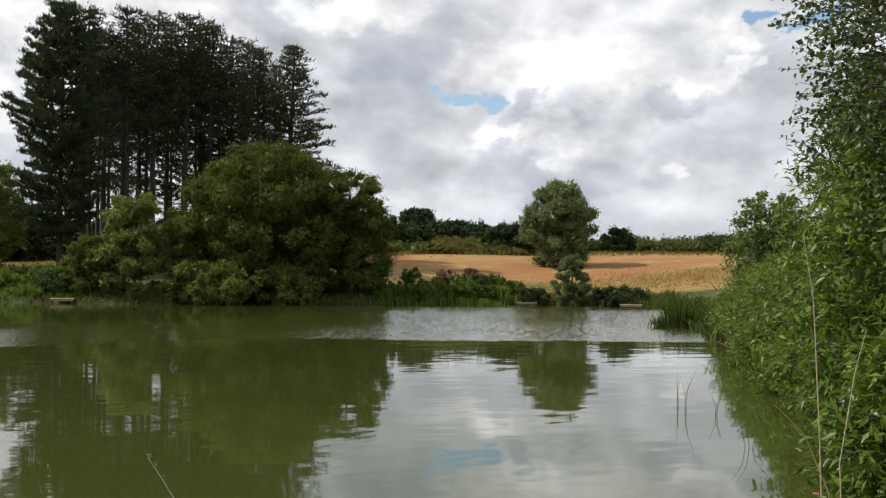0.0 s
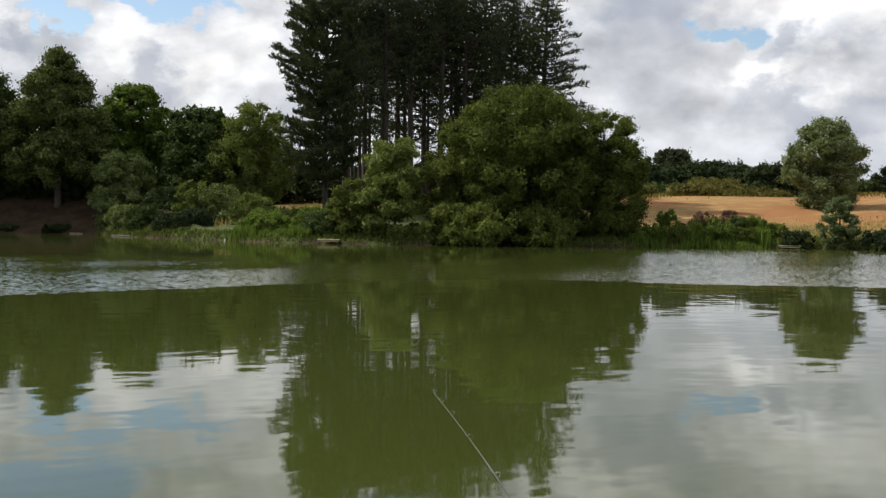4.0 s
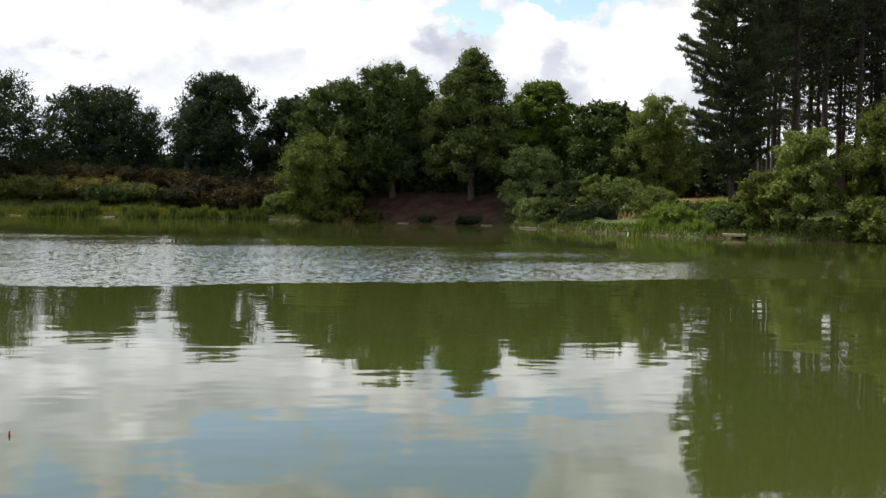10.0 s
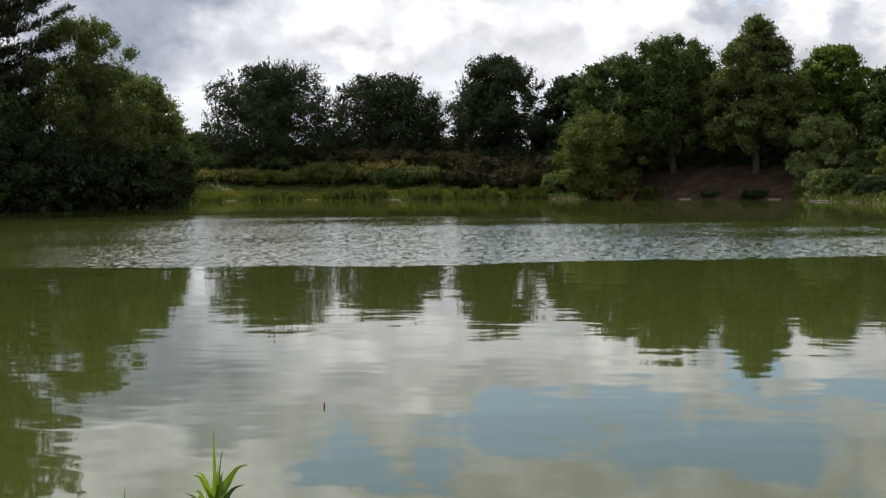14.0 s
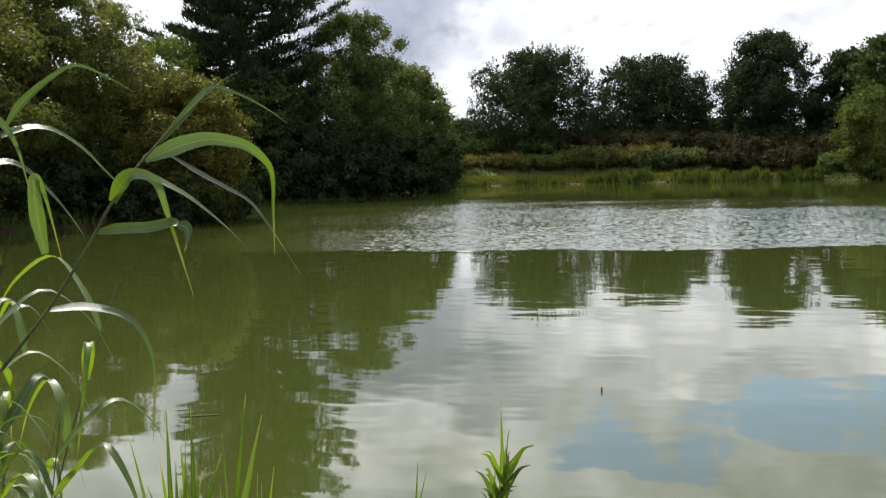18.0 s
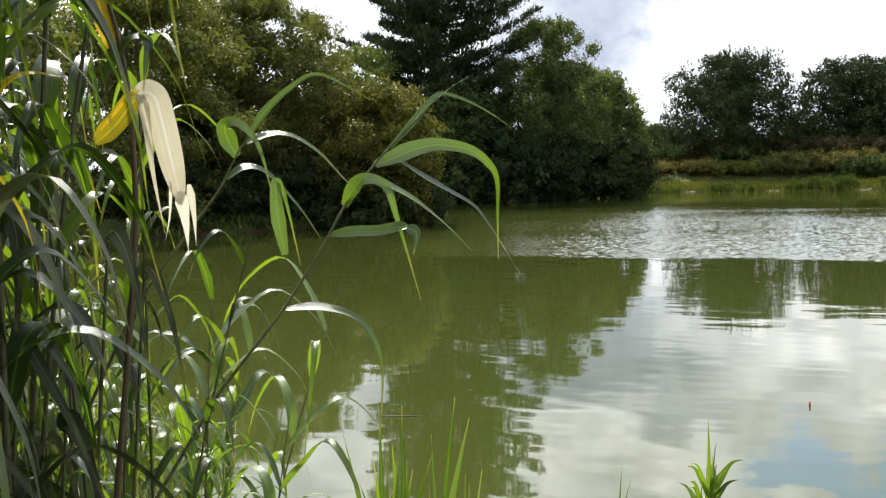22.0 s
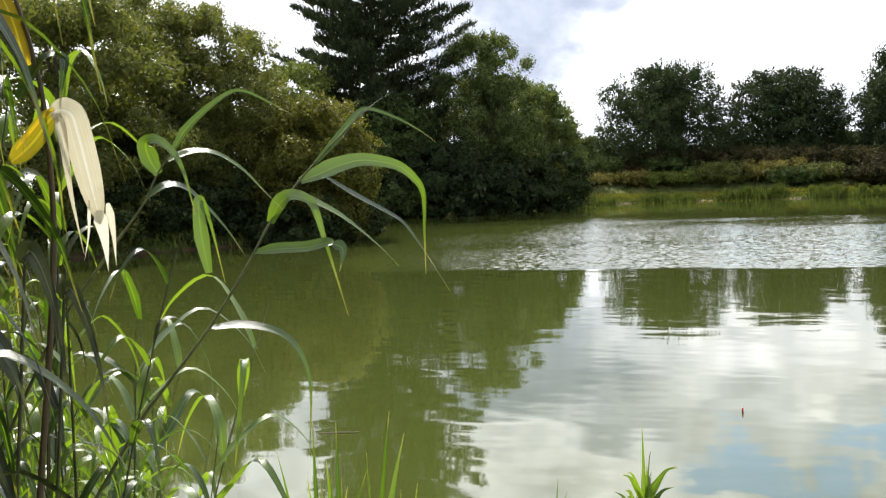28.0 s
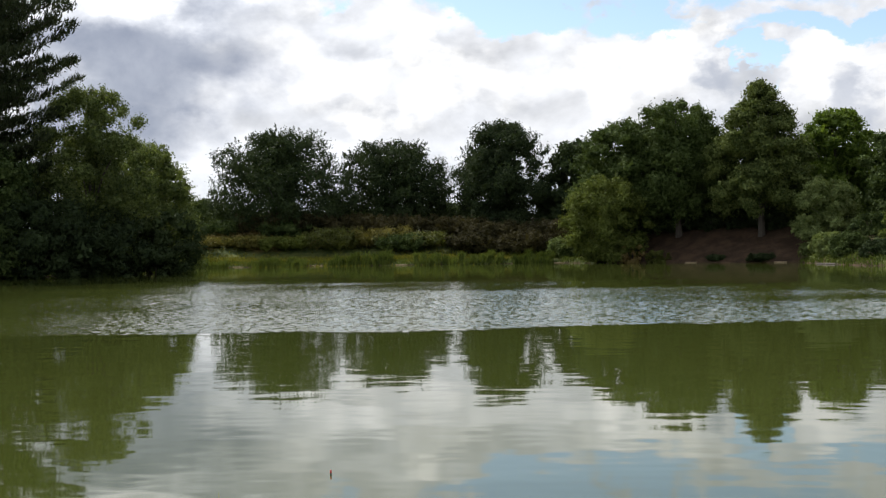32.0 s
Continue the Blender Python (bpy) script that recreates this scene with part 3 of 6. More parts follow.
def build_ground():
    az = np.concatenate([np.arange(-180, -64, 4.0), np.arange(-64, 76, 0.45), np.arange(76, 180, 4.0)])
    rr = np.concatenate([np.array([0.0]), np.geomspace(0.5, 28, 40), np.arange(29, 125, 0.9), np.geomspace(127, 4300, 38)])
    A, Rr = np.meshgrid(np.radians(az), rr)
    x, y = Rr * np.sin(A), Rr * np.cos(A)
    z = ground_height(x, y)
    na, nr = len(az), len(rr)
    V = np.stack([x, y, z], -1).reshape(-1, 3)
    idx = np.arange(na * nr).reshape(nr, na)
    nxt = np.roll(idx, -1, 1)
    F = np.stack([idx[:-1], idx[1:], nxt[1:], nxt[:-1]], -1).reshape(-1, 4)
    me = smooth(mesh_of("ground", V, F, [GROUND]))
    s, deg, far = shore_distance(x, y).ravel(), np.degrees(A).ravel(), Rr.ravel()

    def band(v, a, b, soft):
        return np.clip((v - a) / soft + 0.5, 0, 1) * np.clip((b - v) / soft + 0.5, 0, 1)

    field = band(deg, 38, 66, 3) * band(far, 50, 900, 8)
    dry = np.maximum(field * np.interp(s, [1, 4, 8, 14, 38, 52, 900], [0, 0.42, 0.66, 1, 1, 0.62, 0.5]), band(deg, 14, 38, 3) * band(s, 14, 200, 6) * 0.9)
    dry = np.maximum(dry, band(deg, -32, 2, 3) * band(s, 7, 15, 3) * 0.45)
    red = field * np.clip((s - 9) / 6, 0, 1)
    bare = np.maximum(band(deg, 3.5, 16, 1.5) * band(s, -1, 4.6, 1), band(deg, -32, 18, 3) * band(s, 17, 60, 3) * 0.8)
    bare = np.maximum(bare, band(far, -1, 5, 3) * 0.45)
    bare = np.maximum(bare, band(s, -3, 0.15, 0.3))
    mown = band(deg, -32, 3, 2) * band(s, 1.4, 6.0, 1.0)
    for key, val in (("dry", dry), ("red", red), ("bare", bare), ("mown", mown)):
        me.attributes.new(key, "FLOAT", "POINT").data.foreach_set("value", val.astype(np.float32))
    tagged(new("ground", me), "grassy pond banks and dry summer field", "ground", kind="structure")


def wind(x, y):
    """How much the wind ruffles the pond, 0 to 1: the open middle, not the sheltered edges."""
    r, az = np.hypot(x, y), np.degrees(np.arctan2(x, y))
    s1 = np.sin(0.9 * x + 1.3 * np.sin(0.35 * y + 0.4)) + np.sin(2.3 * x + 0.7 * y + 2 * np.sin(0.5 * x)) * 0.6 + np.sin(5.1 * x - 1.1 * y) * 0.4
    s2 = np.sin(0.21 * x + 1.7 * np.sin(0.6 * y)) + np.sin(0.47 * x - 0.9 * y + 1.4) * 0.8
    inner = 0.16 * s1 + np.interp(az, [-60, -40, -30, -20, -4, 8, 18, 29, 40, 60, 90], [26.6, 23.4, 20.8, 19.0, 18.5, 19.7, 21.3, 24.6, 25.2, 26.4, 33])
    outer = np.interp(az, [-60, -34, -31, -26, -16, -8, 2, 10, 20, 30, 38, 44, 90], [14, 18, 34, 54, 66, 58, 54, 51, 46, 40, 58, 80, 80]) + 1.5 * s2
    m = np.clip((r - inner) / 0.9, 0, 1) * np.clip((outer - r) / 27.0, 0, 1)
    gust = np.clip(0.82 + 0.22 * np.sin(0.16 * x + 0.5 * np.sin(0.3 * y)) * np.sin(0.55 * y + 1.2 * np.sin(0.2 * x)) + 0.05 * s2, 0.15, 1)
    return m * m * (3 - 2 * m) * gust


def build_water():
    az = np.concatenate([np.arange(-180, -56, 4.0), np.arange(-56, 68, 0.4), np.arange(68, 180, 4.0)])
    rr = np.concatenate([np.array([0.0, 1.0, 2.0, 4.0, 8.0, 14.0]), np.arange(16.5, 30, 0.15), np.arange(30, 70, 0.6), np.arange(70, 101, 2.0)])
    A, Rr = np.meshgrid(np.radians(az), rr)
    x, y = Rr * np.sin(A), Rr * np.cos(A)
    gust = wind(x, y)
    na, nr = len(az), len(rr)
    idx = np.arange(na * nr).reshape(nr, na)
    nxt = np.roll(idx, -1, 1)
    F = np.stack([idx[:-1], nxt[:-1], nxt[1:], idx[1:]], -1).reshape(-1, 4)
    s = shore_distance(x, y).ravel()
    F = F[s[F].min(1) < 1.2]
    V = np.stack([x, y, np.zeros(x.shape)], -1).reshape(-1, 3)
    used = np.unique(F)
    back = np.zeros(len(V), np.int32)
    back[used] = np.arange(len(used))
    me = smooth(mesh_of("water", V[used], back[F], [WATER]))
    me.attributes.new("wind", "FLOAT", "POINT").data.foreach_set("value", gust.ravel()[used].astype(np.float32))
    tagged(new("water", me), "still green pond water with wind ripples", "water", kind="structure")


build_ground()
build_water()


# ---- trees ----
def broadleaf(name, x, y, w, ztop, zc, material, label, n=12000, leaf=0.30, k=26, shape="round", trunk=0.22, seed=0, spray=0.05,
              droop=0.0, depth=1.0, size=0.19, slim=0.65, category="tree", group="", limbs_n=7, shoots=70, fill=0.25):
    rng = np.random.default_rng(seed)
    g = max(gz(x, y), -0.3)
    root = new(name)
    root.location = (x, y, g)
    L = lobes_of(rng, w, zc - g, ztop - g, k, shape, size)
    L[:, 1] *= depth
    V, F = limbs(rng, -0.2, L, trunk, limbs_n)
    part_mesh("trunk", smooth(mesh_of("trunk", V, F, [BARK])), root)
    part_mesh("crown", crown_mesh("crown", rng, L, n, leaf, material, slim, spray, droop, fill, shoots), root)
    root.rotation_euler = (0, 0, -math.atan2(x, y))
    return tagged(root, label, category, group)


def pine_variant(seed, height, bare, w, one_sided=0.0, cone=False, full=False, gap=0.30, ring=5, per=10):
    """Trunk and crown meshes of a tall pine; the lower part of the trunk carries only dead stubs."""
    rng = np.random.default_rng(seed)
    lean = rng.uniform(-0.3, 0.3)
    trunk = [(lean * u * u, 0.1 * math.sin(4 * u), height * u, 0.24 * (1 - 0.9 * u) + 0.02) for u in np.linspace(0, 1, 9)]
    trunk[0] = (0, 0, -0.3, 0.34)
    paths, tuft_p, tuft_d = [trunk], [], []
    z = bare
    while z < height - 0.3:
        u = (z - bare) / (height - bare)
        reach = w * 0.5 * (0.45 + 0.75 * math.sin(math.pi * (0.18 + 0.62 * u))) * (1.0 if u < 0.72 else 1 - (u - 0.72) * 2.3)
        if cone:
            reach = w * 0.5 * (1 - u) ** 0.6
        reach = max(reach, 0.4)
        a0 = rng.uniform(0, 6.28)
        for j in range(ring):
            a = a0 + j * 6.283 / ring + rng.uniform(-0.35, 0.35)
            r = reach * rng.uniform(0.55, 1.2) * (1 + one_sided * math.cos(a))
            if r < 0.25 or (not cone and not full and u < 0.6 and rng.uniform() > 0.16 + 1.1 * u):
                continue
            cx = lean * (z / height) ** 2
            rise = rng.uniform(-0.18, 0.16) + 0.36 * u
            br = []
            for i in range(5):
                v = i / 4
                br.append((cx + math.cos(a) * r * v, math.sin(a) * r * v, z + r * (rise * v * 0.6 + 0.22 * v * v - 0.12 * v), 0.045 * (1 - v) + 0.008))
            paths.append(br)
            b = np.array(br)[:, :3]
            for i in range(max(2, int(r / gap))):
                # needle pads along the outer part of the branch and on its side shoots
                v = 0.28 + 0.76 * (i + rng.uniform(0, 1)) / max(2, int(r / gap))
                q = np.array([np.interp(v * 4, range(5), b[:, c]) for c in range(3)])
                for side in (0.0, rng.choice((-1, 1)) * rng.uniform(0.15, 0.42)):
                    sd = side * r * (1.2 - v)
                    tuft_p.append(q + np.array([-math.sin(a) * sd, math.cos(a) * sd, rng.uniform(-0.04, 0.10)]))
                    tuft_d.append((math.cos(a) * 0.5, math.sin(a) * 0.5, 0.75))
        z += rng.uniform(0.30, 0.50)
    zz = 2.2
    while zz < bare:
        a, r = rng.uniform(0, 6.28), rng.uniform(0.3, 1.3)
        paths.append([(0, 0, zz, 0.03), (math.cos(a) * r * .5, math.sin(a) * r * .5, zz - 0.05, 0.02), (math.cos(a) * r, math.sin(a) * r, zz - rng.uniform(0, .3), 0.008)])
        zz += rng.uniform(0.5, 0.9)
    P, Dd = np.array(tuft_p), np.array(tuft_d)
    P = np.repeat(P, per, 0) + rng.normal(0, 1, (len(P) * per, 3)) * np.array([0.17, 0.17, 0.055])
    d = np.repeat(Dd, per, 0) * 1.1 + rng.normal(0, 0.6, (len(P), 3))
    d /= np.linalg.norm(d, axis=1)[:, None]
    s = np.cross(d, rng.normal(0, 1, d.shape))
    s /= np.linalg.norm(s, axis=1)[:, None] + 1e-9
    ln = rng.uniform(0.18, 0.36, (len(P), 1))
    wd = ln * 0.15
    V = np.stack([P - s * wd, P + s * wd, P + d * ln], 1).reshape(-1, 3)
    crown = mesh_of("crown", V, np.arange(len(V)).reshape(-1, 3), [PINE])
    tv, tf = tubes(paths, 6)
    return smooth(mesh_of("trunk", tv, tf, [PINEBARK])), crown


PINE_KINDS = [pine_variant(11, 17.0, 5.2, 4.2, gap=0.44, per=8), pine_variant(12, 17.0, 6.2, 3.6, gap=0.44, per=8), pine_variant(13, 17.0, 4.6, 4.0, gap=0.44, per=8), pine_variant(14, 17.0, 4.0, 6.4, cone=True),
              pine_variant(15, 17.0, 2.6, 6.8, full=True, gap=0.22, ring=6, per=14), pine_variant(16, 15.0, 1.2, 10.0, full=True, gap=0.22, ring=7, per=13), pine_variant(17, 17.0, 3.4, 3.4, gap=0.4, per=8)]


def pine(x, y, ztop, kind, turn, wide=1.0, label="tall dark pine with a bare lower trunk", group="pines on the bank"):
    me_t, me_c = PINE_KINDS[kind]
    root = new("pine_tree")
    g = max(gz(x, y), 0.1)
    s = (ztop - g) / (15.0 if kind == 5 else 17.0)
    root.matrix_world = pose(x, y, g, 0, 0, turn) @ Matrix.Diagonal((s * wide, s * wide, s, 1))
    part_mesh("trunk", me_t, root)
    part_mesh("crown", me_c, root)
    return tagged(root, label, "tree", group)


def polar(az, dist):
    return dist * math.sin(radians(az)), dist * math.cos(radians(az))


# the grove of pines beyond the willows
GROVE = [(23.9, 70, 17.6, 4, 20, 0.72), (24.9, 74, 18.4, 0, 130, 1.0), (25.9, 77, 17.4, 0, 60, 1.0), (26.8, 73, 18.4, 1, 200, 1.0), (27.5, 79, 18.9, 0, 310, 1.0), (28.2, 75, 18.8, 2, 15, 1.0),
         (28.9, 80, 19.3, 1, 95, 1.0), (29.7, 76, 18.9, 0, 160, 1.05), (30.4, 81, 19.5, 2, 240, 1.0), (31.0, 77, 18.6, 1, 33, 1.0), (31.9, 82, 18.9, 2, 280, 0.95)]
GROVE += [(32.7, 84, 18.9, 1, 70, 0.85), (33.5, 86, 18.7, 1, 190, 0.75), (35.0, 80, 17.9, 3, 45, 1.3)]
GROVE += [(25.2 + 0.9 * i, 84 + 3 * (i % 3), 16.4 + 0.7 * (i * 7 % 4), 6, 47 * i, 0.68) for i in range(11)]
GROVE += [(25.6 + 1.15 * i, 78 + 4 * (i % 2), 15.6 + 0.8 * (i * 5 % 3), 6, 61 * i, 0.75) for i in range(7)]
for az_, d_, zt_, k_, t_, w_ in GROVE:
    pine(*polar(az_, d_), zt_, k_, t_, w_)
pine(*polar(-28.0, 73), 22.0, 5, 200, 0.66, "broad dark pine among bankside bushes", "pines by the inlet")

B = broadleaf
DOME, POINT = "dome", "point"
BUSH = dict(category="bush", shape="round", trunk=0.07, size=0.17, slim=0.40)
for i, (az_, d_, w_, zt_) in enumerate([(24.5, 92, 8, 5.6), (28.0, 94, 8, 6.0), (31.0, 92, 8, 6.4), (34.0, 94, 8, 7.0), (37.0, 96, 8, 6.4), (21.0, 96, 8, 7.0)]):
    px_, py_ = polar(az_, d_)
    B("holly_bush", px_, py_, w_, zt_, gz(px_, py_), DARK, "dark undergrowth bush behind the pines", 8000, 0.3, 18, seed=110 + i, group="undergrowth behind the pines", **BUSH)
# willows and bushes in front of the grove
B("willow_tree", 34.0, 50.6, 8.0, 8.5, 0.0, WILLOW, "large rounded green willow overhanging the water", 80000, 0.15, 60, "round", 0.2, 21, size=0.15, slim=0.38, shoots=840)
B("willow_tree", 37.6, 48.0, 4.6, 7.2, -0.1, WILLOW, "rounded willow bush beside the water", 40000, 0.15, 36, "round", 0.15, 22, size=0.17, slim=0.38, shoots=400)
B("willow_tree", 30.6, 51.2, 3.8, 6.4, 0.0, WILLOW, "green willow with upright leafy shoots", 18000, 0.16, 26, "round", 0.12, 23, size=0.18, slim=0.38, shoots=520)
B("alder_bush", 27.2, 52.4, 3.6, 5.6, 0.0, BIRCH, "tall leafy bush at the pond edge", 12000, 0.19, 24, seed=24, shoots=300, **BUSH)
B("alder_bush", 25.6, 54.0, 2.6, 3.4, 0.0, WILLOW, "leafy green bush below the pines", 6000, 0.18, 16, seed=25, **BUSH)
B("sallow_bush", 29.6, 49.0, 4.0, 2.1, -0.1, WILLOW, "low willow bush spreading over the water", 8500, 0.16, 22, seed=26, shoots=200, **BUSH)
B("sallow_bush", 33.0, 47.6, 3.6, 1.9, -0.1, WILLOW, "low willow bush spreading over the water", 7000, 0.16, 18, seed=27, **BUSH)
# the field shore
B("round_tree", 63.2, 55.6, 5.0, 8.7, 2.3, FIELDTREE, "round broadleaf tree standing alone in the field", 30000, 0.15, 26, "round", 0.2, 38, size=0.2, shoots=420)
B("alder_bush", 46.7, 40.0, 1.9, 2.75, 0.0, FIELDTREE, "upright grey-green bush at the water's edge", 9000, 0.11, 18, seed=32, shoots=100, **BUSH)
B("low_bush", 47.9, 37.6, 2.8, 1.1, -0.1, DARK, "low dark bush at the water's edge", 4000, 0.13, 12, seed=33, **BUSH)
B("low_bush", 46.0, 42.1, 1.6, 0.9, -0.1, DARK, "low dark bush at the water's edge", 2000, 0.13, 8, seed=133, **BUSH)
B("hawthorn_bush", 76.0, 72.7, 4.4, 6.6, 2.7, DARK, "dark rounded hawthorn at the field edge", 8000, 0.3, 18, seed=34, **BUSH)
B("hawthorn_bush", 90.3, 71.4, 3.4, 6.6, 3.9, DARK, "dark bush beyond the field", 4500, 0.3, 12, seed=35, **BUSH)
B("broom_bush", 78.7, 90.7, 5.0, 5.2, 3.1, OAK, "low bright green bush beyond the field", 5000, 0.3, 12, seed=36, **BUSH)
B("spreading_pine", 106, 120, 4.6, 11.3, 8.2, PINE, "flat-topped pine on the skyline", 4200, 0.4, 12, "round", 0.22, 37)
for i, (az_, d_, w_, zt_) in enumerate([(37.5, 140, 10, 9.4), (39.6, 146, 8, 9.4), (41.0, 152, 8, 8.6), (42.8, 150, 8, 9.2), (44.6, 150, 8, 8.6), (49.0, 170, 7, 6.6),
                                       (50.8, 185, 9, 7.0), (53.2, 200, 8, 7.2), (54.6, 190, 7, 7.6), (56.2, 180, 7, 8.4), (58.5, 170, 9, 8.6), (61, 150, 10, 9.0)]):
    px_, py_ = polar(az_, d_)
    B("hedge_tree", px_, py_, w_, zt_, gz(px_, py_) - 0.3, DARK, "dark rounded tree in the distant hedge line", 4200, 0.45, 14, DOME, 0.12, 40 + i, group="distant hedge line", limbs_n=3, shoots=60)
for i, (az_, d_, w_, h_, m_) in enumerate([(50.0, 118, 7, 1.3, OAK), (52.0, 122, 8, 1.5, OAK), (54.0, 120, 8, 1.4, SALLOW), (56.0, 122, 8, 1.7, OAK), (58.0, 118, 8, 1.8, OAK), (39.6, 112, 5, 1.2, SALLOW),
                                          (42.6, 104, 5, 0.9, ROUGH), (44.0, 106, 6, 1.0, ROUGH), (45.6, 103, 5, 0.6, ROUGH), (48.0, 108, 5, 0.9, ROUGH), (43.4, 112, 5, 1.4, ROUGH)]):
    px_, py_ = polar(az_, d_)
    B("scrub_mound", px_, py_, w_, gz(px_, py_) + h_, gz(px_, py_) - 0.2, m_, "low scrubby mound along the crest of the field", 3600, 0.28, 14, seed=140 + i, group="scrub on the field crest", depth=0.5, shoots=60, **BUSH)
B("weeping_willow", 39.0, 23.2, 3.2, 4.9, 0.8, GREYLEAF, "grey-green willow beside the bank", 8000, 0.12, 22, "round", 0.14, 55, droop=0.6, shoots=160, spray=0.2)
# undergrowth added in dark leaf colour to stand for shade under the trees
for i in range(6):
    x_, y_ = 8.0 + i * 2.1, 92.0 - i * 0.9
    B("holly_bush", x_, y_, 3.2, gz(x_, y_) + 1.0 + 0.4 * (i % 2), gz(x_, y_) - 0.2, DARK, "shrub under the bankside trees, coloured dark for shade", 4200, 0.17, 14, seed=290 + i, group="shrubs under the bankside trees", shoots=40, **BUSH)
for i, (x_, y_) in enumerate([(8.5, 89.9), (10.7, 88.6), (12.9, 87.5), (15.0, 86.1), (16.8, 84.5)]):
    B("holly_bush", x_, y_, 2.6, gz(x_, y_) + 1.3 + 0.3 * (i % 2), gz(x_, y_) - 0.2, DARK, "shrub round the trunks on the bank, coloured dark for shade", 3600, 0.16, 12, seed=296 + i, group="shrubs round the trunks", shoots=40, **BUSH)
# trees above the brown bank
B("lime_tree", 6.7, 89.6, 7.2, 11.0, 2.8, OAK, "dark green tree on top of the bank", 24000, 0.23, 30, "round", 0.24, 60)
B("birch_tree", 10.5, 87.6, 7.0, 12.5, 3.4, OAK, "tall birch with drooping shaded foliage", 34000, 0.19, 40, "round", 0.22, 61, size=0.17, droop=1.0, spray=0.22, shoots=200)
B("birch_tree", 16.0, 83.6, 7.2, 13.2, 3.3, SHADEBIRCH, "tall pointed birch on top of the bank", 34000, 0.19, 42, POINT, 0.22, 62, size=0.17, shoots=200)
B("maple_tree", 22.2, 86.4, 5.6, 11.2, 3.4, FRESH, "bright green maple behind the bank", 22000, 0.24, 28, "round", 0.2, 63)
B("lime_tree", 25.6, 81.0, 5.8, 9.3, 2.4, OAK, "green tree behind the bankside bushes", 20000, 0.23, 28, "round", 0.18, 64)
B("birch_tree", 28.6, 77.0, 5.4, 9.6, 2.6, BIRCH, "light green birch with thin drooping twigs", 16000, 0.15, 24, "round", 0.14, 65, droop=1.2, spray=0.3, shoots=200)
# back row of trees, their shade put into the dark leaf colour
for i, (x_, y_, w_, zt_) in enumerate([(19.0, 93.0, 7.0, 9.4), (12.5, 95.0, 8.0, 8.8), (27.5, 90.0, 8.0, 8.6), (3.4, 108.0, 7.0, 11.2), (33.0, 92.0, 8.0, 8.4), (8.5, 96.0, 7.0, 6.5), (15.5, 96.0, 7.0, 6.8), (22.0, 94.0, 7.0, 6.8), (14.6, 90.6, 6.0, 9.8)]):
    B("lime_tree", x_, y_, w_, zt_, 2.9, DARK, "tree behind the bank, coloured dark for shade", 10000, 0.36, 20, DOME, 0.2, 160 + i, group="shaded trees behind the bank")
B("round_bush", 4.95, 86.4, 6.0, 6.7, 0.1, EDGEBUSH, "big rounded green bush on the water's edge", 18000, 0.2, 32, seed=68, shoots=220, **BUSH)
B("round_bush", 19.7, 79.2, 4.4, 5.8, 0.1, GREYLEAF, "grey-green rounded bush on the water's edge", 14000, 0.19, 26, seed=69, shoots=260, **BUSH)
for i, (x_, y_, w_, zt_, m_) in enumerate([(21.4, 75.0, 2.8, 3.2, OAK), (22.4, 71.6, 2.6, 3.6, BIRCH), (23.8, 70.2, 3.0, 3.4, GREYLEAF), (24.8, 67.2, 2.8, 2.8, BIRCH), (21.4, 68.4, 2.4, 1.8, DARK), (25.6, 64.6, 3.0, 1.9, OAK),
                                          (27.6, 61.8, 3.2, 1.8, OAK), (23.4, 61.2, 2.6, 1.7, FRESH), (25.2, 57.6, 2.8, 1.9, FRESH), (22.6, 58.4, 2.2, 1.5, FRESH), (24.6, 55.4, 2.4, 1.6, OAK), (19.6, 66.8, 2.0, 1.5, DARK), (19.1, 71.5, 2.2, 1.9, OAK), (18.9, 75.6, 2.4, 2.0, GREYLEAF)]):
    B("shore_bush", x_, y_, w_, zt_, 0.0, m_, "leafy waterside bush on the bank", 9000, 0.13, 18, seed=72 + i, group="waterside bushes", shoots=260, **BUSH)
# oaks along the far bank
B("oak_tree", *polar(-1.9, 107.5), 9.8, 13.3, 2.6, DARK, "broad dense oak on the far bank", 40000, 0.20, 46, DOME, 0.3, 80, size=0.19, shoots=320)
B("oak_tree", *polar(-7.6, 111), 12.0, 11.9, 3.7, DARK, "broad dark oak on the far bank", 34000, 0.20, 42, DOME, 0.28, 81, size=0.16, fill=0.11, shoots=320)
B("oak_tree", *polar(-13.4, 110), 13.4, 12.9, 3.7, DARK, "broad dark oak on the far bank", 38000, 0.20, 46, DOME, 0.28, 82, size=0.16, fill=0.11, shoots=320)
for i, (x_, y_, w_, zt_) in enumerate([(-35.1, 112.6, 6.4, 6.8), (-39.5, 112, 6.4, 6.8), (-43.5, 108, 6.4, 7.0), (-30, 117, 6, 5.6), (-20, 117, 8, 5.6), (-9, 117, 8, 6.0), (-25, 117, 8, 5.4), (-14.6, 117, 8, 5.6)]):
    B("hawthorn_bush", x_, y_, w_, zt_, 3.3, OAK, "low rounded hawthorn on the far bank", 7000, 0.28, 18, seed=85 + i, group="far bank hawthorns", **BUSH)
